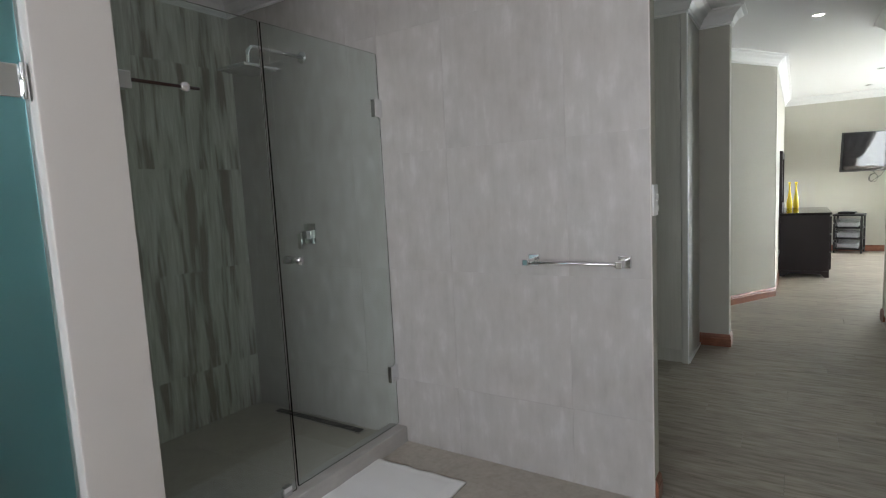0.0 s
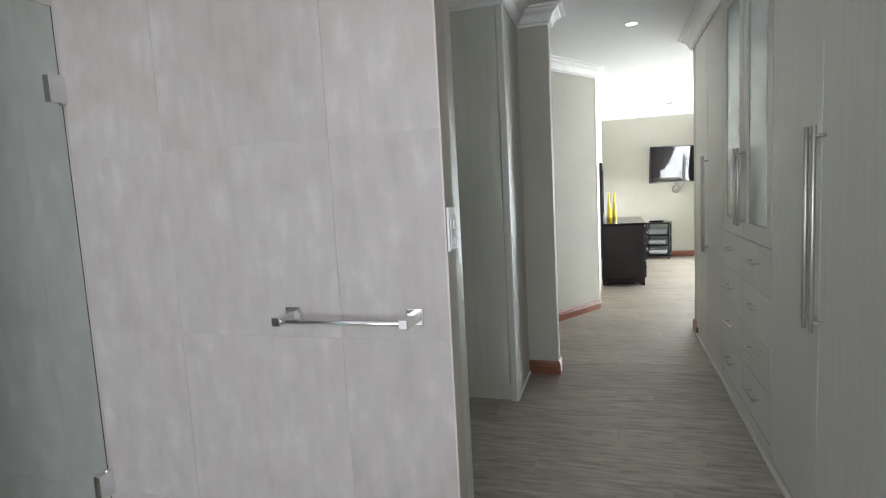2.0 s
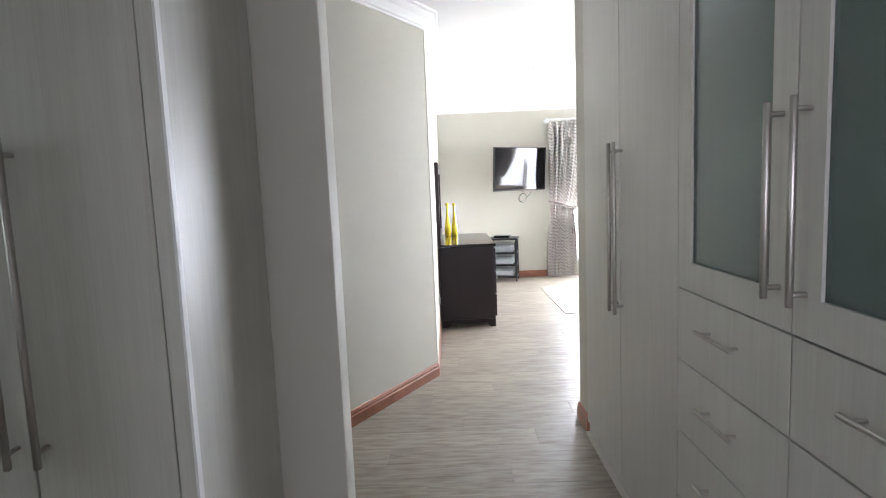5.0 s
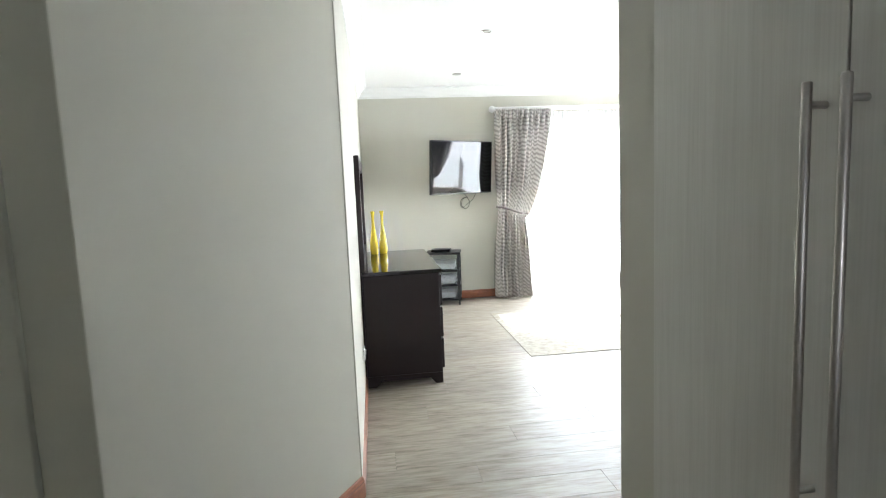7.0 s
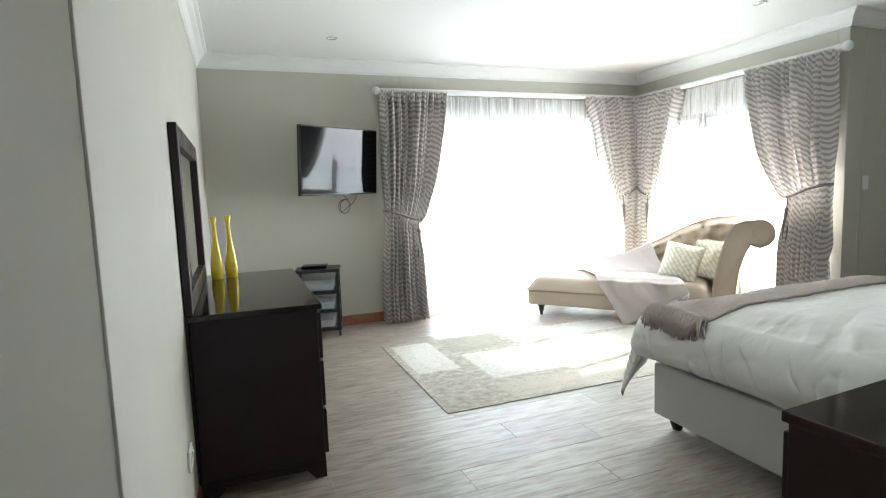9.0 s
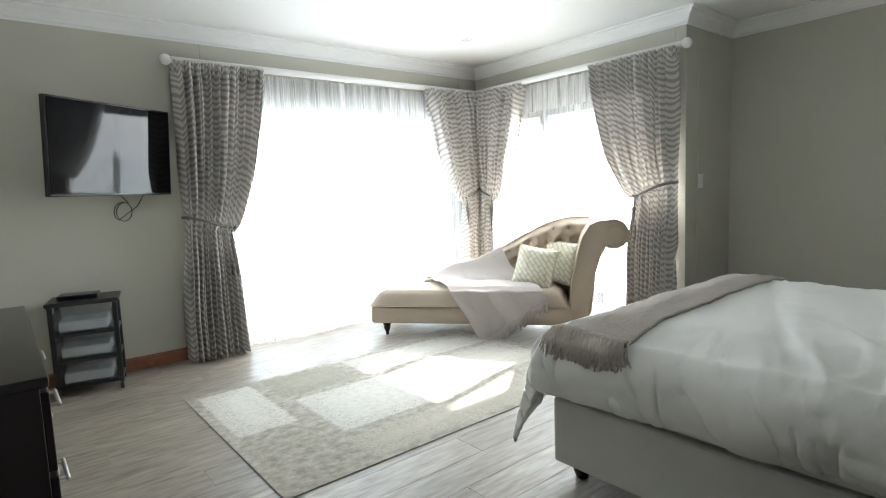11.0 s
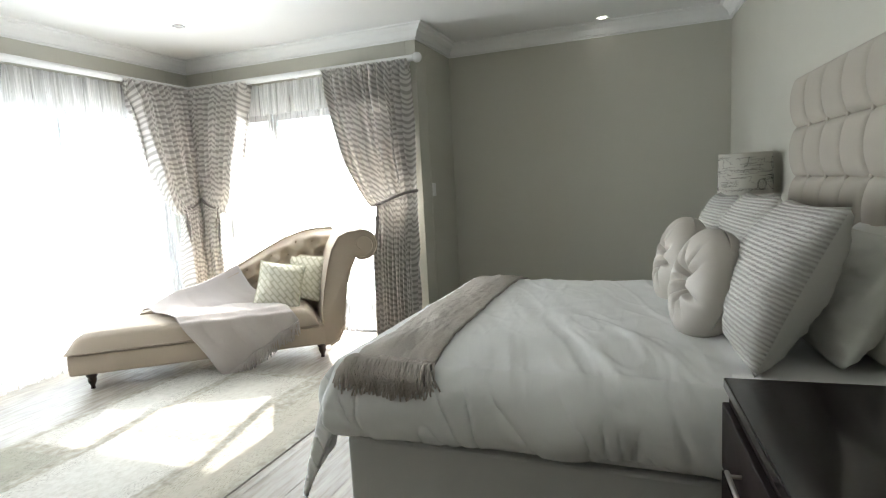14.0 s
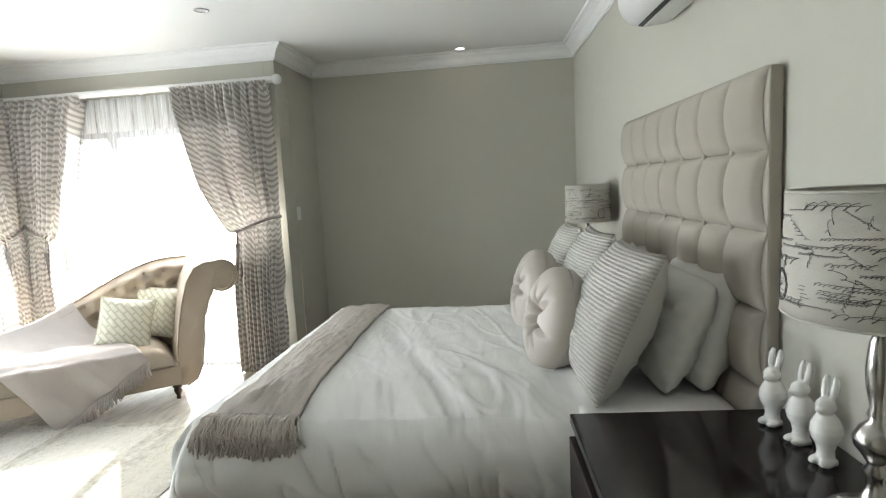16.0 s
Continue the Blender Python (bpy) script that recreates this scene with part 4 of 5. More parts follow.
for i in range(2):
    for j in range(3):
        y0, z0 = 0.05 + i * 0.62, 0.10 + j * 0.23
        d = part("drawer", cube(DX - 0.02, y0, z0, DX + 0.0, y0 + 0.60, z0 + 0.215), DARKW, top, bev=0.004)
        bm = rod(bmesh.new(), (DX + 0.03, y0 + 0.22, z0 + 0.11), (DX + 0.03, y0 + 0.38, z0 + 0.11), 0.006)
        rod(bm, (DX, y0 + 0.235, z0 + 0.11), (DX + 0.03, y0 + 0.235, z0 + 0.11), 0.005)
        rod(bm, (DX, y0 + 0.365, z0 + 0.11), (DX + 0.03, y0 + 0.365, z0 + 0.11), 0.005)
        part("handle", bm, STEEL, d, "silver bar handle", smooth=True)

top = thing("dresser_mirror", "tall dark-framed mirror standing behind the dresser", "mirror", XW + 0.001, DY0 + 0.0, 0.83)
w, h, fr = 1.26, 0.80, 0.085
bm = bmesh.new()
box(bm, (0.0, 0, 0), (0.034, fr, h)), box(bm, (0.0, w - fr, 0), (0.034, w, h)), box(bm, (0.0, fr, 0), (0.034, w - fr, fr)), box(bm, (0.0, fr, h - fr), (0.034, w - fr, h))
part("frame", bm, DARKW, top, bev=0.004)
part("mirror_glass", cube(0.006, fr, fr, 0.014, w - fr, h - fr), MIRROR, top)
part("back_post", cube(0.0, 0.0, -0.80, 0.009, 0.06, 0.0), DARKW, top)
part("back_post", cube(0.0, w - 0.06, -0.80, 0.009, w, 0.0), DARKW, top)

VASE = ((0.030, 0), (0.034, 0.004), (0.038, 0.05), (0.036, 0.10), (0.026, 0.17), (0.0155, 0.24), (0.012, 0.30), (0.0125, 0.34), (0.019, 0.372), (0.016, 0.375), (0.010, 0.34))
first = None
for x, y, r in ((0.655, 9.98, 0.0), (0.735, 10.02, 40.0)):
    if first is None:
        first = thing("vase", "slender glossy yellow ceramic bottle vase on the dresser", "vase", x, y, 0.828, r, group="pair of yellow vases")
        part("body", lathe(bmesh.new(), VASE, 28), YELLOW, first, smooth=True)
        part("lip", lathe(bmesh.new(), ((0.0165, 0.374), (0.0195, 0.376), (0.0185, 0.381), (0.014, 0.379)), 28), YELLOW, first, smooth=True)
    else:
        copy_thing(first, pose(x, y, 0.828, 0, 0, r))

# storage tower
top = thing("storage_tower", "black plastic storage tower with three clear drawers", "storage drawers", 1.25, 11.50, 0, -12)
SW, SD = 0.39, 0.30
for x in (0.0, SW - 0.028):
    for y in (0.0, SD - 0.028):
        p = part("post", cube(x, y, 0.05, x + 0.028, y + 0.028, 0.605), BLACK, top, bev=0.006)
        bm = lathe(bmesh.new(), ((0.018, -0.010), (0.022, -0.006), (0.022, 0.006), (0.018, 0.010)), 14, (x + 0.014, y + 0.014, 0.022), (1, 0, 0))
        box(bm, (x + 0.008, y + 0.006, 0.022), (x + 0.020, y + 0.022, 0.05))
        part("caster", bm, BLACK, p, smooth=False)
for z in (0.055, 0.225, 0.40):
    part("shelf", cube(0.004, 0.004, z, SW - 0.004, SD - 0.004, z + 0.022), BLACK, top, bev=0.003)
part("top", cube(-0.012, -0.012, 0.603, SW + 0.012, SD + 0.012, 0.632), BLACK, top, bev=0.01)
for z in (0.08, 0.25, 0.425):
    bm = bmesh.new()
    a, b, t = (0.032, -0.006, z), (SW - 0.032, SD - 0.02, z + 0.135), 0.003
    box(bm, a, (b[0], a[1] + t, b[2])), box(bm, (a[0], b[1] - t, a[2]), b)
    box(bm, (a[0], a[1] + t, a[2]), (a[0] + t, b[1] - t, b[2])), box(bm, (b[0] - t, a[1] + t, a[2]), (b[0], b[1] - t, b[2]))
    box(bm, (a[0] + t, a[1] + t, a[2]), (b[0] - t, b[1] - t, a[2] + t))
    d = part("drawer", bm, TUB, top, "clear frosted plastic drawer")
    part("contents", cube(a[0] + 0.02, a[1] + 0.03, a[2] + 0.006, b[0] - 0.03, b[1] - 0.03, a[2] + 0.075), PLAST, d, bev=0.01)
top = thing("decoder_box", "flat black set-top box on the storage tower", "set-top box", 1.31, 11.52, 0.632, -14)
part("case", cube(0, 0, 0.004, 0.23, 0.15, 0.036), BLACK, top, bev=0.006)
part("front_panel", cube(0.01, -0.002, 0.010, 0.22, 0.001, 0.030), SCREEN, top)
part("foot", cube(0.02, 0.02, 0, 0.21, 0.13, 0.005), BLACK, top)

# television on a swivel arm
a, tw, th = Vector((1.325, 11.29)), 0.925, 0.615
top = thing("television", "flat black television angled out on a wall arm", "television", a.x, a.y, 1.308, 31.0, rx=4)
part("case", cube(0, 0.004, 0, tw, 0.045, th), BLACK, top, bev=0.006)
part("screen", cube(0.012, 0.0, 0.016, tw - 0.012, 0.004, th - 0.012), SCREEN, top)
part("back_hump", cube(tw * 0.2, 0.045, 0.06, tw * 0.8, 0.075, th * 0.6), BLACK, top, bev=0.01)
part("arm", tube(bmesh.new(), [(tw * 0.5, 0.06, 0.28), (tw * 0.62, 0.13, 0.28), (tw * 0.62, 0.22, 0.28)], 0.014), BLACK, top, smooth=True)
part("wall_plate", cube(tw * 0.40, 0.165, 0.18, tw * 0.60, 0.19, 0.38, rot=pose(0, 0, 0)), BLACK, top)
pts = [(tw * 0.55, 0.05, 0.01)] + [(tw * 0.60 + 0.068 * math.cos(k * 0.55 + 1.2), 0.045 + 0.002 * k, -0.115 + 0.068 * math.sin(k * 0.55 + 1.2)) for k in range(18)] + [(tw * 0.72, 0.06, -0.08), (tw * 0.78, 0.05, 0.01)]
part("cable", tube(bmesh.new(), pts, 0.0035, 6), BLACK, top, "looped black cable", smooth=True)

# rug
top = thing("rug", "worn-look patchwork rug in cream and sage grey", "rug", 1.87, 9.315, 0.0)
RW, RD = 2.35, 1.55
bm = sheet(bmesh.new(), 60, 40, lambda u, v: Vector((RW * u, RD * v, 0.004 + 0.0006 * nz(u * 9, v * 7, 2))))
part("woven_field", bm, RUG, top, solid=0.003)
bm = bmesh.new()
for p, q in (((0, 0), (RW, 0)), ((RW, 0), (RW, RD)), ((RW, RD), (0, RD)), ((0, RD), (0, 0))):
    rod(bm, (*p, 0.0026), (*q, 0.0026), 0.0025, 8)
part("binding", bm, RUGEDGE, top, "stitched edge", smooth=True)


# ---- chaise ----
P0, P1 = Vector((3.67, 11.255)), Vector((4.615, 10.045))
ax = (P1 - P0).normalized()
CH_TURN = math.degrees(math.atan2(ax.y, ax.x))
org = P0 - ax * 0.12 - Vector((-ax.y, ax.x)) * 0.07
CLEN, CDEP = 1.80, 0.70
top = thing("chaise_longue", "tan button-tufted chaise longue with rolled headrest", "chaise longue", org.x, org.y, 0, CH_TURN)


def extrude_y(pts, y0, y1):
    bm = bmesh.new()
    a, b = [bm.verts.new((x, y0, z)) for x, z in pts], [bm.verts.new((x, y1, z)) for x, z in pts]
    bm.faces.new(a), bm.faces.new(b[::-1])
    for i in range(len(pts)):
        j = (i + 1) % len(pts)
        bm.faces.new((a[j], a[i], b[i], b[j]))
    return bm


part("base", cube(0, 0, 0.115, CLEN, CDEP, 0.262), CHAISE, top, bev=0.018, smooth=True)
bm = sheet(bmesh.new(), 40, 18, lambda u, v: Vector((-0.008 + (CLEN - 0.10) * u, -0.008 + (CDEP - 0.07) * v, 0.268 + 0.125 * min(1, (min(u, 1 - u) * 16)) ** 0.45 * min(1, (min(v, 1 - v) * 9)) ** 0.45 + 0.02 * math.sin(math.pi * u) * math.sin(math.pi * v))))
part("seat_cushion", bm, CHAISE, top, smooth=True)
part("piping", tube(bmesh.new(), [(-0.008, CDEP - 0.06, 0.272), (-0.009, -0.004, 0.272), (0.0, -0.010, 0.272), (CLEN - 0.12, -0.010, 0.272)], 0.006, 8), CHAISE, top, smooth=True)
# rolled headrest: its side outline, drawn out over the depth
outer = [(CLEN - 0.04, 0.105), (CLEN + 0.03, 0.14), (CLEN + 0.075, 0.24), (CLEN + 0.095, 0.40), (CLEN + 0.115, 0.56), (CLEN + 0.15, 0.68), (CLEN + 0.19, 0.755)]
cx, cz, cr = CLEN + 0.258, 0.862, 0.112
roll = [(cx + cr * math.cos(radians(a)), cz + cr * math.sin(radians(a))) for a in range(-125, 126, 14)]
inner = [(CLEN + 0.15, 0.965), (CLEN + 0.08, 0.935), (CLEN + 0.02, 0.84), (CLEN - 0.02, 0.70), (CLEN - 0.055, 0.54), (CLEN - 0.08, 0.38), (CLEN - 0.085, 0.28), (CLEN - 0.085, 0.105)]
part("headrest", extrude_y(outer + roll + inner, 0.0, CDEP), CHAISE, top, smooth=True, bev=0.014)
for y in (-0.003, CDEP + 0.003):
    bm = tube(bmesh.new(), [(x, y, z) for x, z in outer + roll + inner[:-1]], 0.007, 6)
    tube(bm, [(cx + (cr - 0.012 - 0.004 * k) * math.cos(radians(-120 + k * 24)), y, cz + (cr - 0.012 - 0.004 * k) * math.sin(radians(-120 + k * 24))) for k in range(16)], 0.005, 6)
    part("headrest_piping", bm, CHAISE, top, smooth=True)


def back_top(x):
    k = min(1, max(0, (x - 0.36) / (CLEN + 0.10 - 0.36)))
    return 0.42 + 0.13 * smooth(0, 0.22, k) + 0.42 * smooth(0.18, 0.92, k)


BX0, BX1, BY = 0.36, CLEN + 0.10, CDEP - 0.13
dimples = []
for r in range(5):
    for c in range(12):
        x = BX0 + 0.14 + c * 0.135 + (0.067 if r % 2 else 0)
        z = 0.47 + r * 0.10
        if x < BX1 - 0.06 and z < back_top(x) - 0.045:
            dimples.append((x, z))


def tuft(u, v):
    x = BX0 + (BX1 - BX0) * u
    z0, z1 = 0.33, back_top(x)
    z = z0 + (z1 - z0) * v
    d = min([math.hypot(x - a, z - b) for a, b in dimples] + [1])
    y = BY - 0.060 * min(1, d / 0.068) ** 0.7 * (1 - smooth(0.9, 1.0, v)) + 0.05 * smooth(0.88, 1.0, v)
    return Vector((x, y, z))


part("backrest", sheet(bmesh.new(), 130, 46, tuft), CHAISE, top, smooth=True)
bm = bmesh.new()
N = 60
ra = [bm.verts.new((BX0 + (BX1 - BX0) * i / N, CDEP, 0.12)) for i in range(N + 1)]
rb = [bm.verts.new((BX0 + (BX1 - BX0) * i / N, CDEP, back_top(BX0 + (BX1 - BX0) * i / N))) for i in range(N + 1)]
rc = [bm.verts.new((BX0 + (BX1 - BX0) * i / N, BY + 0.045, back_top(BX0 + (BX1 - BX0) * i / N))) for i in range(N + 1)]
for i in range(N):
    bm.faces.new((ra[i], ra[i + 1], rb[i + 1], rb[i])), bm.faces.new((rb[i], rb[i + 1], rc[i + 1], rc[i]))
part("back_panel", bm, CHAISE, top, smooth=True)
part("back_piping", tube(bmesh.new(), [(BX0 + (BX1 - BX0) * i / N, BY + 0.03, back_top(BX0 + (BX1 - BX0) * i / N) + 0.002) for i in range(N + 1)], 0.008, 6), CHAISE, top, smooth=True)
# dark buttons deepen the tufting, which shades too weakly by itself
for x, z in dimples:
    part("button", ball(bmesh.new(), (x, BY - 0.006, z), 0.014, 1, 0.6, 1, 10), DIMPLE_SHADE, top, smooth=True)
LEG = ((0.014, 0), (0.017, 0.006), (0.013, 0.02), (0.022, 0.04), (0.030, 0.062), (0.026, 0.078), (0.034, 0.088), (0.036, 0.10), (0.036, 0.118))
for x in (0.12, CLEN - 0.10):
    for y in (0.07, CDEP - 0.07):
        part("leg", lathe(bmesh.new(), LEG, 18, (x, y, 0)), TURNED, top, "turned dark wooden leg", smooth=True)
CHM = top.matrix_basis.copy()


# throw over the chaise, from the back across the seat and down the front
def fringe(bm, pts, length, r, rnd, seg=4, sway=0.02):
    for p in pts:
        p = Vector(p)
        l = length * rnd.uniform(0.8, 1.1)
        dx, dy = rnd.uniform(-sway, sway), rnd.uniform(-sway, sway) * 0.5
        tube(bm, [p, p + Vector((dx * 0.4, dy * 0.4 - 0.004, -l * 0.5)), p + Vector((dx, dy - 0.004, -l))], lambda s: r * (1 - 0.3 * s), seg)


top = thing("chaise_throw", "pale blush throw with fringe draped over the chaise", "throw blanket")
top.matrix_basis = CHM.copy()
rnd = random.Random(4)


def drape(u, v):
    """A cloth laid askew: its corners in distance along the chaise and from the seat's back line."""
    ca, cb, cc, cd = (0.40, -0.02), (1.10, -0.29), (1.54, 0.58), (0.98, 0.93)
    xa, s = (sum(w * c[i] for w, c in (((1 - u) * (1 - v), ca), (u * (1 - v), cb), (u * v, cc), ((1 - u) * v, cd))) for i in (0, 1))
    xa += 0.02 * nz(u * 3, v * 4, 8)
    y0, l2 = BY - 0.075, BY - 0.075 + 0.016
    up = max(0.0, back_top(xa) - 0.425)
    span = 0.15
    if s < -up:
        # over the top of the back
        d = -s - up
        y, z = y0 + 0.05 + min(d, 0.175), back_top(xa) + 0.018 - max(0.0, d - 0.175)
    elif s < span:
        # falls in one soft curve from the back's edge on to the seat
        k = (s + up) / (up + span)
        y, z = y0 + 0.05 - (0.05 + span) * k, back_top(xa) + 0.018 + (0.436 - back_top(xa) - 0.018) * k - 0.20 * up * math.sin(math.pi * k) * (1 - 0.5 * k)
        z = max(z, 0.436, 0.436 + (back_top(xa) - 0.42) * smooth(y0 - 0.005, y0 + 0.05, y))
    elif s < l2:
        k = (s - span) / (l2 - span)
        y, z = y0 - s, 0.436 + 0.008 * math.sin(math.pi * k) - 0.030 * smooth(0.80, 1, k)
    else:
        d = s - l2
        y, z = -0.026 - 0.02 * abs(nz(u * 5, d * 4)) - 0.012 * math.sin(u * 14) * min(1, d * 6), 0.405 - d
    z += 0.007 * abs(nz(u * 7 + v * 2, v * 3, 1)) + 0.004 * math.sin((u * 3 - v * 2) * 7) * smooth(0, 0.15, s)
    return Vector((xa, y, z))


part("cloth", sheet(bmesh.new(), 80, 80, drape), THROW, top, smooth=True, solid=0.006)
bm = bmesh.new()
for row in range(2):
    fringe(bm, [drape((i + 0.5 * row) / 61, 1.0) + Vector((0, -0.008 * row, 0)) for i in range(61)], 0.10, 0.005, rnd)
part("fringe", bm, THROW, top, "twisted fringe", smooth=True)


# ---- cushions ----
def pillow_mesh(w, h, t, nu=28, nv=28, pinch=0.07, seed=0, wrinkle=0.006, plump=0.5, soft=0.0, plain_back=False):
    """A stuffed pillow standing in the xz plane, its base at z = 0, with drawn-out corners."""
    bm = bmesh.new()
    lay = bm.loops.layers.uv.verify()
    grids = []
    for s in (-1, 1):
        g = []
        for i in range(nu + 1):
            row = []
            for j in range(nv + 1):
                a, b = -1 + 2 * i / nu, -1 + 2 * j / nv
                edge = (max(0.0, 1 - a * a) * max(0.0, 1 - b * b)) ** plump
                c = 1 - soft * (a * b) ** 4
                x = w / 2 * a * c * (1 - pinch * (1 - b * b) * abs(a))
                z = h / 2 * (b * c * (1 - pinch * (1 - a * a) * abs(b)) + 1)
                y = s * t / 2 * edge * (1 + 0.10 * nz(a * 2, b * 2, seed)) + wrinkle * (nz(a * 5, b * 5, seed + s) - 1.2 * max(0, 0.2 - abs(nz(a * 3 + b, b * 4 - a, seed + 9 + s))) / 0.2) * edge ** 0.5
                row.append(bm.verts.new((x, y, z)))
            g.append(row)
        grids.append(g)
    for s, g in zip((-1, 1), grids):
        for i in range(nu):
            for j in range(nv):
                q = ((i, j), (i + 1, j), (i + 1, j + 1), (i, j + 1))
                q = q if s < 0 else q[::-1]
                f = bm.faces.new([g[a][b] for a, b in q])
                for lp, (a, b) in zip(f.loops, q):
                    lp[lay].uv = (a / nu * w, b / nv * h) if s > 0 or not plain_back else (a / nu * 0.02, 0.04)
    bmesh.ops.remove_doubles(bm, verts=bm.verts, dist=0.0005)
    return bm


def cushion(name, label, cat, material, w, h, t, m, seed=0, piping=None, group="", wrinkle=0.006, pinch=0.07, plump=0.5, soft=0.0):
    top = thing(name, label, cat, group=group)
    top.matrix_basis = m
    part("cover", pillow_mesh(w, h, t, seed=seed, wrinkle=wrinkle, pinch=pinch, plump=plump, soft=soft, plain_back=material is PLEAT), material, top, smooth=True)
    if piping:
        pts = []
        for k in range(80):
            q = k / 80 * 4
            a, b = ((-1 + 2 * (q % 1), -1), (1, -1 + 2 * (q % 1)), (1 - 2 * (q % 1), 1), (-1, 1 - 2 * (q % 1)))[int(q)]
            pts.append((w / 2 * a * (1 - pinch * (1 - b * b) * abs(a)), 0, h / 2 * (b * (1 - pinch * (1 - a * a) * abs(b)) + 1)))
        part("piping", tube(bmesh.new(), pts + [pts[0]], 0.006, 6), piping, top, smooth=True)
    return top


cushion("cushion", "cream and sage trellis-patterned cushion on the chaise", "cushion", TRELLIS, 0.38, 0.38, 0.14, CHM @ pose(CLEN - 0.22, BY - 0.13, 0.400, -14, 6, -34), 2, TRELLIS, "pair of patterned cushions")
cushion("cushion", "cream and sage trellis-patterned cushion leaning in front", "cushion", TRELLIS, 0.36, 0.36, 0.14, CHM @ pose(CLEN - 0.42, BY - 0.34, 0.398, -20, 9, -16), 5, TRELLIS, "pair of patterned cushions")


# ---- bed ----
BX, BXE, BYH, BYF, BZ = 2.82, 4.46, 6.93, 8.68, 0.64
top = thing("bed", "wide double bed with pale fabric base on dark feet", "bed", 0, 0, 0)
part("base", cube(BX, BYH, 0.075, BXE, BYF, 0.36), BASEF, top, bev=0.012)
part("mattress", cube(BX + 0.005, BYH, 0.364, BXE - 0.005, BYF - 0.005, BZ - 0.015), LINEN, top, bev=0.03, smooth=True)
for x in (BX + 0.09, BXE - 0.09):
    for y in (BYH + 0.10, BYF - 0.08):
        part("foot", lathe(bmesh.new(), ((0.026, 0), (0.036, 0.03), (0.040, 0.077)), 16, (x, y, 0)), DARKW, top, smooth=True)

bt = thing("headboard", "beige deep-buttoned upholstered headboard against the wall", "headboard", 2.82, head_y(2.82), 0, HEAD_TURN)
HW, HZ0, HZ1 = 1.50, 0.52, 1.712
part("core", cube(0, 0.004, HZ0 - 0.35, HW, 0.045, HZ1), HEADF, bt, bev=0.008)
cols, rows = 7, 5
cw, rh = HW / cols, (HZ1 - HZ0) / rows
me = None
for i in range(cols):
    for j in range(rows):
        if me is None:
            def puff(u, v):
                e = (max(0, 1 - (2 * u - 1) ** 2) ** 0.42) * (max(0, 1 - (2 * v - 1) ** 2) ** 0.36)
                bow = 0.034 * math.sin(math.pi * v)
                return Vector((cw * u + bow, 0.047 + 0.042 * e, rh * v))
            ob = part("padded_panel", sheet(bmesh.new(), 16, 16, puff), HEADF, bt, smooth=True)
            me = ob.data
        else:
            ob = new("padded_panel", me)
            ob.parent = bt
        ob.matrix_basis = pose(i * cw, 0, HZ0 + j * rh)
        if j and i:
            part("button", ball(bmesh.new(), (i * cw, 0.052, HZ0 + j * rh), 0.013, 1, 0.6, 1, 8), HEADF, bt, smooth=True)

# duvet
dv = thing("duvet", "rumpled white cotton duvet hanging over the bed", "duvet")
A0, A1, B0, B1, HANG = BX, BXE, BYH + 0.36, BYF, 0.27


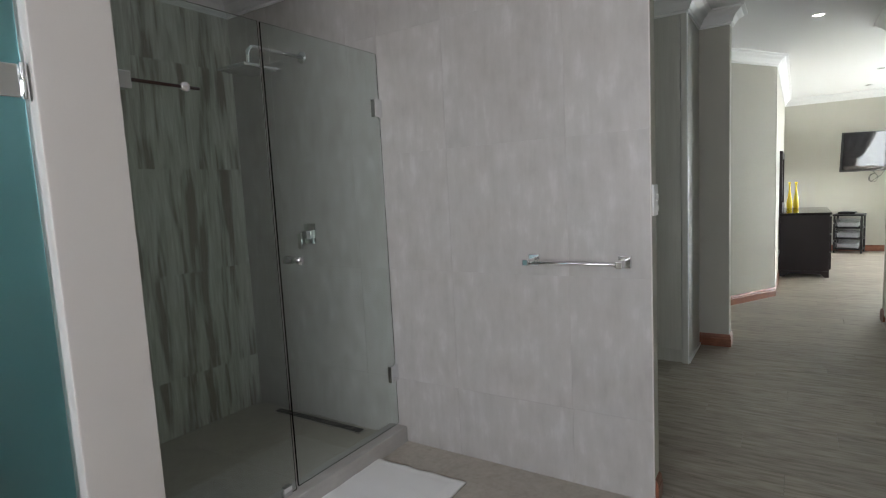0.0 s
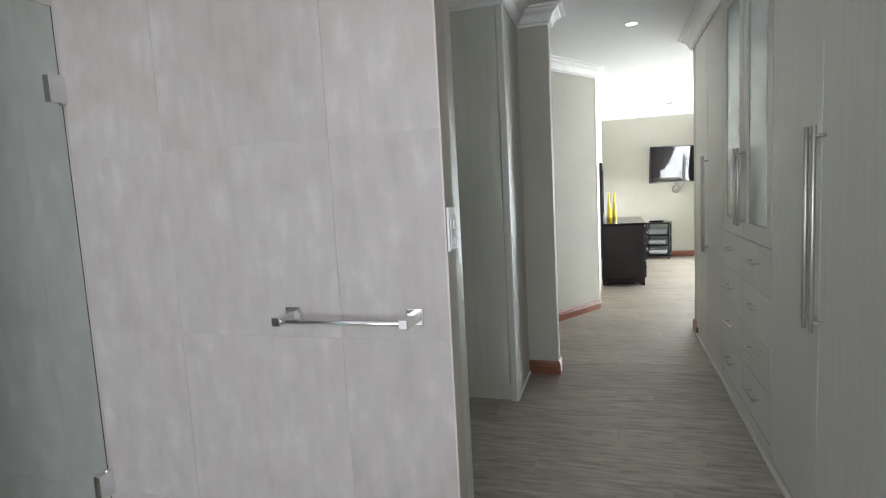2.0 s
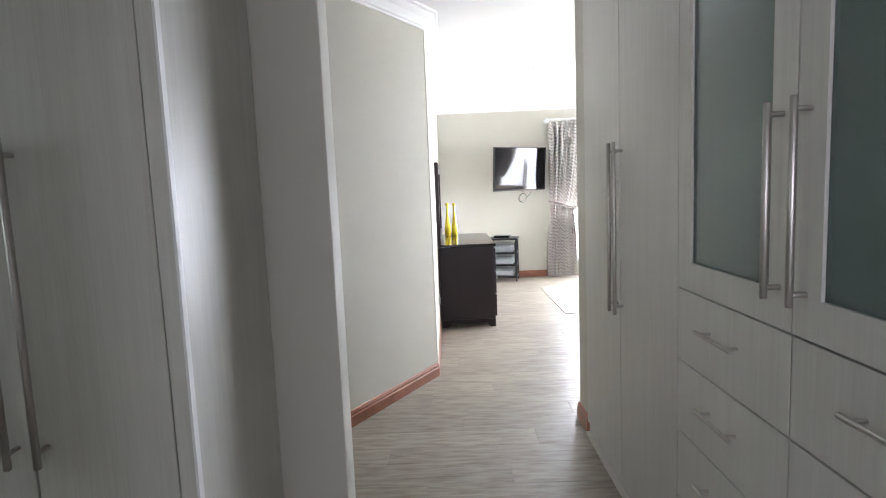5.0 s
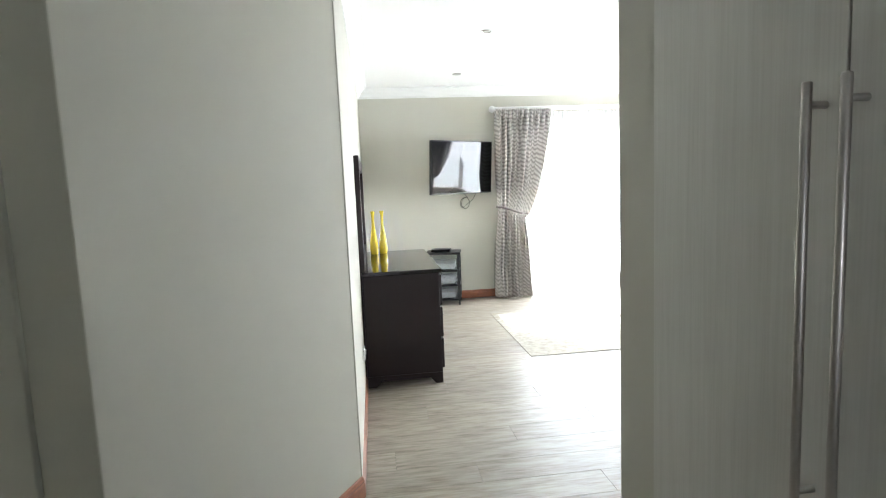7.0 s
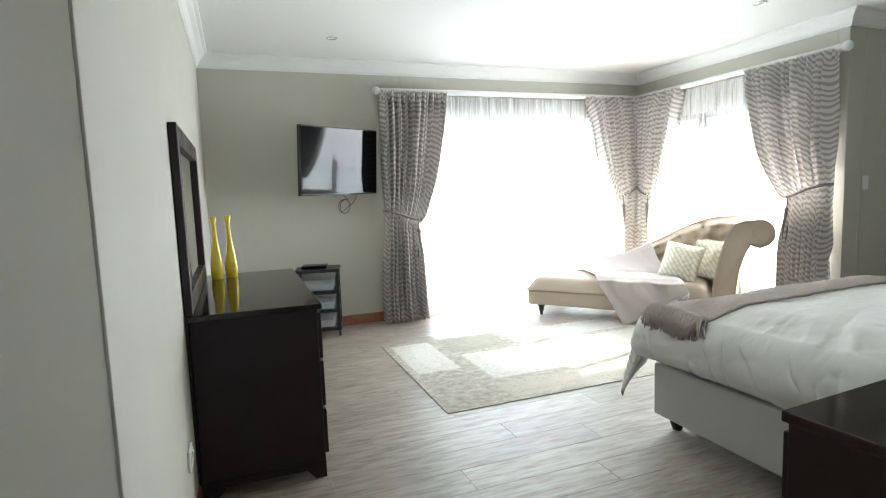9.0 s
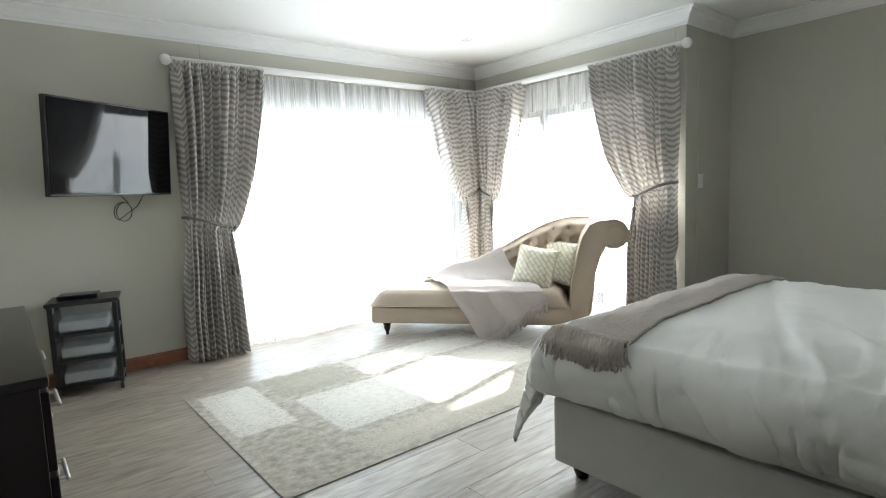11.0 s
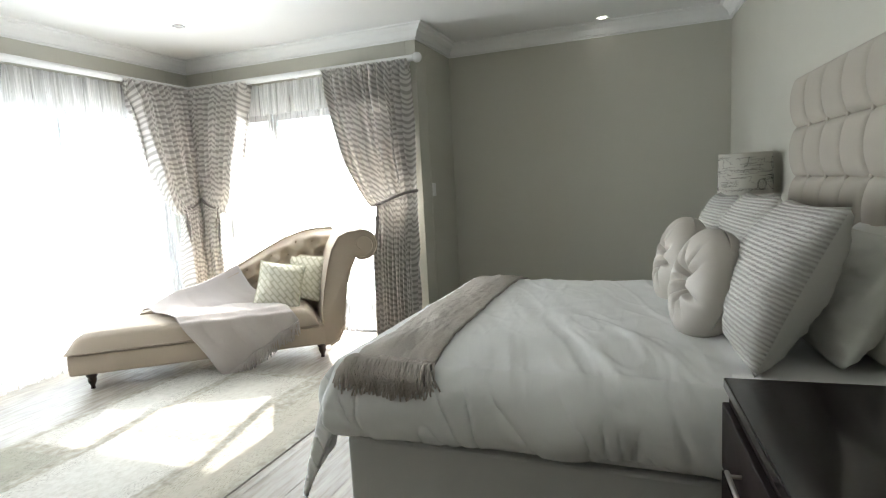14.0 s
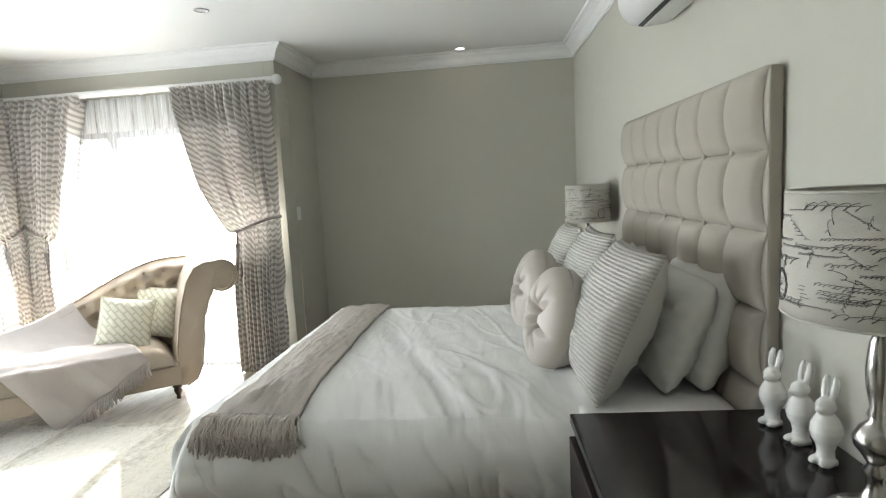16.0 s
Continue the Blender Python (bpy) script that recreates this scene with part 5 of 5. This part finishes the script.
def duvet(u, v):
    ex = HANG
    x, y = A0 - ex + (A1 - A0 + 2 * ex) * u, B0 + (B1 + ex - B0) * v
    da, db = max(0, A0 - x, x - A1), max(0, y - B1)
    r = 0.10
    drop = max(da, db) + 0.98 * min(da, db)
    z = BZ + 0.015
    sx = -1 if x < A0 else 1
    out = r * (1 - math.exp(-da / r)) if da > 0 else 0
    outy = r * (1 - math.exp(-db / r)) if db > 0 else 0
    flap = 0.0
    if da > 0 and db > 0:
        # the corner hangs as a folded flap in line with the bed's side
        flap = min(da, db) / max(da, db)
        k = smooth(0, 0.09, da)
        side = r * (1 - math.exp(-max(da, db) / r))
        out = side * k - (0.03 * (1 - flap) * k if db > da else 0)
        outy = outy * (1 - k) + 0.54 * min(da, db) * k
    px = min(max(x, A0), A1) + sx * out
    py = min(y, B1) + outy
    z -= max(0, drop - 0.35 * r * (1 - math.exp(-drop / r)))
    inside = min(1, min(x - A0, A1 - x, B1 - y) / 0.25) if drop == 0 else 0
    z += 0.045 * smooth(0, 1, inside)
    # long soft creases on top, tighter puckers where it hangs
    p, q = x * 0.8 + y * 0.45, y * 0.95 - x * 0.42
    wr = 0.014 * nz(x * 1.5 + 0.9 * y, y * 2.2 - 0.6 * x, 1) + 0.007 * nz(p * 1.1, q * 6.0, 4) + 0.0045 * nz(p * 1.7 + 7, q * 13.0, 19) + 0.002 * nz(q * 3.0, p * 17.0, 24)
    # pressed ridges that run slantwise over the top
    for sc, lo, tall in ((3.4, 0.15, 0.0075), (6.1, 0.12, 0.0058), (10.5, 0.10, 0.0038)):
        wr += tall * max(0.0, 1 - abs(nz(p * sc * 0.26, q * sc, 40 + sc)) / lo) ** 2 * (0.35 + 0.65 * smooth(-0.1, 0.3, nz(p * 1.3, q * 1.3, 61)))
    if drop > 0:
        k = smooth(0, 0.16, drop)
        f = 0.022 * nz(y * 7.0, drop * 1.5, 3) + 0.018 * abs(nz(y * 4.0 + drop * 7, drop * 9.0 - y * 2, 33)) - 0.014 * max(0, 0.12 - abs(nz(y * 9.0 + drop * 3, drop * 3.0, 43))) / 0.12
        f -= 0.013 * (1 - abs(math.sin(y * 30 + 5 * nz(y * 5, drop * 2, 12)))) ** 3 * math.exp(-((y - 7.70) / 0.17) ** 2) * smooth(0.10, 0.2, drop) * 1.5
        if da > 0:
            px += sx * (f * k * (1 - 0.6 * flap) + 0.035 * nz(y * 2.2, 0.5, 8) * k + 0.030 * math.sin(math.pi * min(1.0, drop / HANG)) * (1 - flap) - 0.022 * smooth(0.80, 1.0, drop / HANG) * (1 - flap))
            z += 0.030 * k * nz(y * 3.2, 1.0, 2) + wr * (1 - k)
        if db > 0:
            py += 0.022 * nz(x * 7.0, drop, 5) * k * (1 - 0.6 * flap)
    else:
        z += wr
    return Vector((px, py, z))


part("cover", sheet(bmesh.new(), 210, 200, duvet), COTTON, dv, smooth=True, solid=0.022)
part("turned_sheet", sheet(bmesh.new(), 60, 16, lambda u, v: Vector((BX - 0.012 + (BXE - BX + 0.024) * u, head_y(BX + (BXE - BX) * u) + 0.10 + (BYH + 0.44 - head_y(BX + (BXE - BX) * u) - 0.10) * v, BZ + 0.022 + 0.008 * nz(u * 6, v * 3) - 0.05 * (1 - min(1, min(u, 1 - u) * 30)) ** 2))), LINEN, dv, smooth=True, solid=0.012)

tb = thing("bed_throw", "taupe woven throw with long fringe across the bed foot", "throw blanket")
rnd = random.Random(9)


def runner(u, v):
    """u across the throw's width, v from its near hem over the bed to the far side."""
    y = 8.31 + 0.31 * u + 0.012 * nz(v * 8, u * 2, 3) + 0.03 * (v - 0.2)
    x = BX - 0.015 + (BXE - BX + 0.16) * v
    uu, vv = (x - (A0 - HANG)) / (A1 - A0 + 2 * HANG), (y - B0) / (B1 + HANG - B0)
    p = duvet(min(1, max(0, uu)), min(1, max(0, vv)))
    p.z += 0.019 + 0.003 * nz(u * 8, v * 20, 6) + 0.007 * abs(nz(u * 9 + v * 3, v * 7, 14)) + 0.004 * nz(u * 22, v * 34, 15)
    if x < A0:
        p.x -= 0.016
    if x > A1:
        p.x += 0.016
    return p


part("cloth", sheet(bmesh.new(), 36, 150, runner), KNIT, tb, smooth=True, solid=0.012)
bm = bmesh.new()
for row in range(5):
    for i in range(96):
        q = runner(min(1, max(0, i / 95 + rnd.uniform(-0.01, 0.01))), 0.0) + Vector((0.03 - 0.004 * row, 0, 0.012 + 0.003 * row))
        l, sw = rnd.uniform(0.08, 0.15), rnd.uniform(-0.055, 0.055)
        tube(bm, [q, q + Vector((-0.035 - 0.004 * row, sw * 0.3, 0.002)), q + Vector((-0.062 - 0.006 * row, sw * 0.5 + rnd.uniform(-0.015, 0.015), -0.035)), q + Vector((-0.072 - 0.006 * row, sw, -l + 0.03))], 0.003, 5)
part("fringe", bm, FRINGE, tb, "thick knotted fringe", smooth=True)

# pillows against the headboard
PZ = BZ + 0.035
PY = head_y(3.6)
for k, (x, y, w, h, t, lean, mt, name, label) in enumerate((
        (3.25, PY + 0.14, 0.62, 0.43, 0.26, -16, PCOT, "pillow", "white cotton pillow propped on the headboard"),
        (3.23, PY + 0.27, 0.62, 0.43, 0.22, -24, PCOT, "pillow", "white cotton pillow with flange edge"),
        (3.98, PY + 0.16, 0.62, 0.43, 0.26, -16, PCOT, "pillow", "white cotton pillow propped on the headboard"),
        (3.98, PY + 0.28, 0.62, 0.42, 0.22, -24, PCOT, "pillow", "white cotton pillow with flange edge"),
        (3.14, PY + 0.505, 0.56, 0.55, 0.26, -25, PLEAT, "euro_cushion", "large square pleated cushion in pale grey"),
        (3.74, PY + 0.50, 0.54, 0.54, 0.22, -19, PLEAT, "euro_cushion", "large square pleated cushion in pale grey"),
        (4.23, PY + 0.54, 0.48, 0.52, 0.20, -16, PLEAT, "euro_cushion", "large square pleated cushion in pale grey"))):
    cushion(name, label, "pillow", mt, w, h, t, pose(x, y, PZ, lean * -1, 0, HEAD_TURN), 20 + k, None, "bed pillows", 0.014 if mt is PCOT else 0.006, 0.05 if mt is PCOT else 0.07, 0.62 if mt is PCOT else 0.48, 0.10 if mt is PCOT else 0.02)


def pinwheel(label, m):
    """Round cushion with pleats drawn to a button."""
    top = thing("round_cushion", label, "cushion", group="round satin cushions")
    top.matrix_basis = m
    R, T = 0.207, 0.098
    rnd = random.Random(len(label))
    pleats = [(2 * math.pi * (k + rnd.uniform(-0.22, 0.22)) / 9, rnd.uniform(0.028, 0.046), rnd.uniform(0.08, 0.13), rnd.uniform(0.70, 1.05)) for k in range(9)]
    bm = bmesh.new()
    for s in (-1, 1):
        def f(u, v, s=s):
            a, r = 2 * math.pi * u, v
            y = T * (1 - r ** 3.6) ** 0.5 * (0.22 + 0.78 * smooth(-0.04, 0.42, r)) if r < 1 else 0
            # sharp tucks drawn in to the button, each of its own length
            cut = 0.0
            for pa, deep, wide, far in pleats:
                d = abs((a + 0.25 * r - pa + math.pi) % (2 * math.pi) - math.pi) * max(0.25, r) / wide
                cut += deep * max(0.0, 1 - d) ** 1.3 * (1 - smooth(0.25, far, r))
            y -= cut * smooth(0.0, 0.16, r)
            y += 0.005 * nz(4 * math.cos(a) * r, 4 * math.sin(a) * r, s + 3) * (1 - r)
            rr = R * r * (1 + 0.022 * math.cos(4 * a + 0.5) * r)
            return Vector((rr * math.cos(a) * (1 if s > 0 else -1), s * y, R + rr * math.sin(a)))
        sheet(bm, 200, 30, f)
    bmesh.ops.remove_doubles(bm, verts=bm.verts, dist=0.0006)
    part("cover", bm, SATIN, top, smooth=True)
    for s in (-1, 1):
        part("button", ball(bmesh.new(), (0, s * T * 0.24, R), 0.020, 1, 0.5, 1, 14), SATIN, top, smooth=True)


pinwheel("round champagne satin cushion with gathered pleats", pose(3.28, PY + 0.63, PZ - 0.005, 14, 0, HEAD_TURN + 10))
pinwheel("round champagne satin cushion with gathered pleats, further in", pose(3.88, PY + 0.69, PZ - 0.005, 14, 0, HEAD_TURN + 6))


# ---- nightstands and lamps ----
def nightstand(label, x, y, w, d, z):
    """Back against the head wall at (x, y), width along the wall."""
    top = thing("nightstand", label, "nightstand", x, y, 0, HEAD_TURN, group="nightstands")
    part("body", cube(0.012, 0.012, 0.06, w - 0.012, d - 0.012, z - 0.03), DARKW, top, bev=0.003)
    part("top", cube(0, 0.004, z - 0.03, w, d, z), GLOSSW, top, bev=0.004)
    part("plinth", cube(0.03, 0.03, 0.0, w - 0.03, d - 0.04, 0.06), DARKW, top)
    n = 3
    for i in range(n):
        z0 = 0.08 + i * (z - 0.13) / n
        dr = part("drawer", cube(0.02, d - 0.012, z0, w - 0.02, d + 0.006, z0 + (z - 0.13) / n - 0.012), DARKW, top, bev=0.003)
        bm = rod(bmesh.new(), (w * 0.36, d + 0.034, z0 + 0.10), (w * 0.64, d + 0.034, z0 + 0.10), 0.006)
        rod(bm, (w * 0.39, d, z0 + 0.10), (w * 0.39, d + 0.034, z0 + 0.10), 0.005)
        rod(bm, (w * 0.61, d, z0 + 0.10), (w * 0.61, d + 0.034, z0 + 0.10), 0.005)
        part("handle", bm, STEEL, dr, "silver bar handle", smooth=True)
    return top


NZ = 0.72
nightstand("dark espresso nightstand with glossy top beside the bed", 2.10, head_y(2.10), 0.68, 0.635, NZ)
nightstand("dark espresso nightstand beyond the bed", 4.44, head_y(4.44), 0.62, 0.50, NZ)

LAMP = ((0.085, 0), (0.088, 0.006), (0.080, 0.016), (0.050, 0.026), (0.026, 0.045), (0.018, 0.070), (0.014, 0.095), (0.022, 0.108), (0.014, 0.12), (0.022, 0.135), (0.038, 0.158), (0.040, 0.175), (0.030, 0.195), (0.014, 0.21), (0.018, 0.222), (0.013, 0.235), (0.020, 0.27), (0.023, 0.31), (0.018, 0.36), (0.011, 0.385), (0.016, 0.395), (0.011, 0.405), (0.010, 0.46))


def table_lamp(label, x, y, z, s=1.0, wide=1.0):
    top = thing("table_lamp", label, "table lamp", x, y, z, 25, group="bedside lamps")
    part("base", lathe(bmesh.new(), [(r * s, h * s) for r, h in LAMP], 32), SILVER, top, "turned satin silver column", smooth=True)
    z0, z1, r0, r1 = 0.42 * s, 0.42 * s + 0.235, 0.163 * wide, 0.157 * wide
    sh = part("shade", sheet(bmesh.new(), 64, 4, lambda u, v: Vector(((r0 + (r1 - r0) * v) * math.cos(2 * math.pi * u), (r0 + (r1 - r0) * v) * math.sin(2 * math.pi * u), z0 + (z1 - z0) * v)), lambda u, v: (u * 0.98, v * 0.235)), SHADE, top, "cream drum shade with grey script print", smooth=True, solid=0.003)
    # grey script: looping strokes and rows of short strokes laid just proud of the cloth
    rnd = random.Random(17)
    bm = bmesh.new()

    def on(a, h, out=0.0026):
        r = r0 + (r1 - r0) * h / 0.235 + out
        return Vector((r * math.cos(a), r * math.sin(a), z0 + h))

    def stroke(f, n, r=0.0011):
        tube(bm, [on(*f(i / n)) for i in range(n + 1)], r, 4)
    for k in range(150):
        # a line of running hand, some rows level, some written steeply uphill
        a0, h0, am, ln = rnd.uniform(0, 6.28), rnd.uniform(0.02, 0.215), rnd.choice((0.0018, 0.0022, 0.0026, 0.003, 0.0036, 0.0036, 0.0065)), rnd.uniform(0.04, 0.13)
        tilt = rnd.choice((0, 0, 0, 0.05, -0.6, 1.25))
        ln *= 0.5 if abs(tilt) > 0.3 else 1.0
        cyc, ph = max(2, int(ln / (am * 2.7))), rnd.uniform(0, 6)

        def line(s, a0=a0, h0=h0, am=am, ln=ln, tilt=tilt, cyc=cyc, ph=ph):
            w = s * cyc * 6.2832
            swell = 0.5 + 1.3 * abs(nz(s * cyc * 0.6, ph))
            lx, ly = s * ln + am * 0.9 * math.sin(w + 0.6) + am * 0.5 * swell * math.cos(w), am * swell * math.cos(w)
            return a0 + (lx * math.cos(tilt) - ly * math.sin(tilt)) / 0.16, min(0.230, max(0.005, h0 + lx * math.sin(tilt) + ly * math.cos(tilt)))
        stroke(line, max(8, cyc * 14), 0.00036 + 0.020 * am)
    for k in range(12):
        a0, h0 = rnd.uniform(0, 6.28), rnd.uniform(0.05, 0.21)
        for row in range(rnd.choice((2, 3, 4))):
            a, h, ln = a0 + rnd.uniform(0, 0.06), h0 - row * 0.007, rnd.uniform(0.06, 0.14)
            if h > 0.006:
                stroke(lambda s: (a + s * ln, h), 6, 0.00045)
    for a0 in (0.9, 3.2, 5.0):
        for ring in (0.026, 0.031):
            stroke(lambda s: (a0 + ring * 6.2 * math.cos(s * 6.283) * (1 + 0.05 * math.sin(s * 90)), 0.055 + ring * math.sin(s * 6.283) * (1 + 0.06 * math.sin(s * 80))), 90, 0.0009)
        for j in range(3):
            stroke(lambda s: (a0 - 0.10 + s * 0.2, 0.045 + j * 0.011), 4, 0.0006)
    part("print", bm, INK, sh, "grey handwritten script")
    for zz, r in ((z0, r0), (z1, r1)):
        part("rim", tube(bmesh.new(), [(r * math.cos(i / 40 * 6.2832), r * math.sin(i / 40 * 6.2832), zz) for i in range(41)], 0.003, 6), SHADE, top, smooth=True)
    bm = ball(bmesh.new(), (0, 0, 0.49 * s), 0.028, 1, 1, 1.3, 12)
    part("bulb", bm, UNLIT, top, smooth=True)
    part("lamp_holder", lathe(bmesh.new(), ((0.014, 0.455 * s), (0.016, 0.46 * s), (0.016, 0.475 * s)), 14), SILVER, top, smooth=True)


table_lamp("silver table lamp with script-printed drum shade on the nightstand", 2.225, 6.878, NZ)
table_lamp("silver table lamp with script-printed drum shade beyond the bed", 4.78, 7.085, NZ, 1.0, 0.88)


def rabbit(x, y, rz):
    """A plain standing rabbit figure, one mesh."""
    bm = bmesh.new()
    # long flat feet, a narrow waist over them, an egg of a body, a small head with a snout
    for s in (-1, 1):
        ball(bm, (0.010, s * 0.013, 0.010), 0.014, 1.9, 0.95, 0.75, 14)
    box(bm, (-0.016, -0.022, 0.0), (0.020, 0.022, 0.014))
    lathe(bm, ((0.022, 0.004), (0.020, 0.020), (0.0185, 0.034), (0.022, 0.050), (0.031, 0.066), (0.0345, 0.082), (0.0325, 0.098), (0.026, 0.113), (0.018, 0.125), (0.012, 0.131)), 22)
    ball(bm, (-0.022, 0, 0.074), 0.018, 1, 0.9, 1.1, 12)
    ball(bm, (0.004, 0, 0.143), 0.0225, 1.08, 0.96, 0.98, 16)
    ball(bm, (0.023, 0, 0.139), 0.011, 1.15, 0.85, 0.78, 12)
    for s in (-1, 1):
        tube(bm, [(-0.004, s * 0.008, 0.155), (-0.008, s * 0.011, 0.176), (-0.013, s * 0.012, 0.198), (-0.016, s * 0.010, 0.212)], lambda q: 0.0045 + 0.0048 * math.sin(math.pi * (0.12 + 0.83 * q)), 10)
    ob = part("rabbit_figurine", bm, CERAM, smooth=True)
    ob.matrix_basis = pose(x, y, NZ + 0.0005, 0, 0, rz)
    r = ob.modifiers.new("join", "REMESH")
    r.mode, r.voxel_size, r.use_smooth_shade = "VOXEL", 0.0028, True
    return tagged(ob, "glossy white ceramic rabbit figurine on the nightstand", "figurine", "white rabbit figurines")


for x, y, rz in ((2.668, 6.872, 120), (2.560, 6.852, 105), (2.453, 6.848, 118)):
    rabbit(x, y, rz)

# air conditioner
def extrude_x(pts, x0, x1):
    bm = bmesh.new()
    a, b = [bm.verts.new((x0, y, z)) for y, z in pts], [bm.verts.new((x1, y, z)) for y, z in pts]
    bm.faces.new(a), bm.faces.new(b[::-1])
    for i in range(len(pts)):
        j = (i + 1) % len(pts)
        bm.faces.new((a[j], a[i], b[i], b[j]))
    return bm


top = thing("air_conditioner", "white wall-mounted air conditioner above the headboard", "air conditioner", 2.92, head_y(2.92), 2.065, HEAD_TURN)
pts = [(0, 0.02), (0.11, 0.0), (0.150, 0.004), (0.185, 0.018), (0.212, 0.045), (0.228, 0.085), (0.234, 0.14), (0.230, 0.23), (0.215, 0.275), (0.19, 0.285), (0, 0.285)]
part("case", extrude_x(pts, 0.0, 0.82), PLAST, top, bev=0.008, smooth=True)
part("air_outlet", extrude_x([(0.132, -0.003), (0.150, -0.0005), (0.150, 0.02), (0.132, 0.02)], 0.03, 0.79), BLACK, top)
part("louvre", extrude_x([(0.030, 0.006), (0.124, -0.006), (0.126, -0.002), (0.030, 0.011)], 0.03, 0.79), PLAST, top)


# ---- pieces: tiles and planks ----
def slab(w, h, t, c=0.0012):
    """A flat piece with a small chamfer, lying in xy from 0, its face at z = 0."""
    bm = bmesh.new()
    lo = [bm.verts.new((x, y, -t)) for x, y in ((0, 0), (w, 0), (w, h), (0, h))]
    mid = [bm.verts.new((x, y, -c)) for x, y in ((0, 0), (w, 0), (w, h), (0, h))]
    hi = [bm.verts.new((x, y, 0)) for x, y in ((c, c), (w - c, c), (w - c, h - c), (c, h - c))]
    bm.faces.new(hi)
    for a, b in ((lo, mid), (mid, hi)):
        for i in range(4):
            j = (i + 1) % 4
            bm.faces.new((a[i], a[j], b[j], b[i]))
    me = bpy.data.meshes.new("piece")
    bm.to_mesh(me)
    bm.free()
    return me


CACHE = {}


def piece(name, w, h, t, material, parent, m, chamfer=0.0012):
    key = (name, round(w, 3), round(h, 3))
    if key not in CACHE:
        CACHE[key] = slab(w, h, t, chamfer)
        CACHE[key].materials.append(material)
    ob = new(name, CACHE[key])
    ob.parent = bpy.data.objects[parent]
    ob.matrix_basis = m


def tiling(name, material, parent, u0, u1, v0, v1, su, sv, ou, ov, frame_of, gap=0.0007, chamfer=0.0003):
    """Tiles over a rectangle; frame_of(u, v) gives the pose of a tile's corner."""
    i = math.floor((u0 - ou) / su)
    while ou + i * su < u1:
        j = math.floor((v0 - ov) / sv)
        while ov + j * sv < v1:
            a, b = max(u0, ou + i * su), min(u1, ou + (i + 1) * su)
            c, d = max(v0, ov + j * sv), min(v1, ov + (j + 1) * sv)
            if b - a > 0.02 and d - c > 0.02:
                piece(name, b - a - gap, d - c - gap, 0.011, material, parent, frame_of(a + gap / 2, c + gap / 2), chamfer)
            j += 1
        i += 1


tiling("tile", TILE, "wall_tiled", GX, XN, 0.0, H, 0.6, 0.6, -0.69, 0.35, lambda u, v: pose(u, YT, v, 90, 0, 0))
tiling("shower_tile", TILE, "wall_tiled", -2.25, GX, 0.02, H, 0.6, 0.6, -0.69, 0.35, lambda u, v: pose(u, YT, v, 90, 0, 0))
tiling("wood_tile", WOODT, "wall_shower_back", 1.35, YT - 0.001, 0.02, H, 0.6, 0.6, YT - 0.6, 0.35, lambda u, v: pose(-2.24, u, v, 90, 0, 90))
tiling("floor_tile", FTILE, "floor", -2.25, GX - 0.07, 1.35, YT, 0.6, 0.6, -2.25, 1.0, lambda u, v: pose(u, v, 0.022))
tiling("floor_tile", FTILE, "floor", GX + 0.05, XN, -1.3, YT + 0.01, 0.6, 0.6, -0.69, -0.4, lambda u, v: pose(u, v, 0.0))

PL, PW = 1.38, 0.192


def plank_spans(y):
    """Stretches of floor, from and to in x, in the row at y."""
    if y < 2.90:
        return [(XN, XC + 0.02)]
    if y < 5.30:
        return [(-2.25, XC + 0.02)]
    if y < 6.60:
        return [(-0.5, XC + 0.02)]
    if y < 7.5:
        return [(-0.1, XF)]
    return [(XW, XF if y < YJ else XE)]


row, y = 0, -1.3
while y < YN:
    off = (0.0, 0.52, 0.93, 0.31, 1.11, 0.71)[row % 6]
    for a, b in plank_spans(y + PW / 2):
        x = math.floor((a - off) / PL) * PL + off
        while x < b:
            p, q = max(a, x), min(b, x + PL)
            if q - p > 0.03:
                piece("plank", q - p - 0.001, PW - 0.001, 0.008, PLANK, "floor", pose(p, y, 0.0), 0.0008)
            x += PL
    y += PW
    row += 1
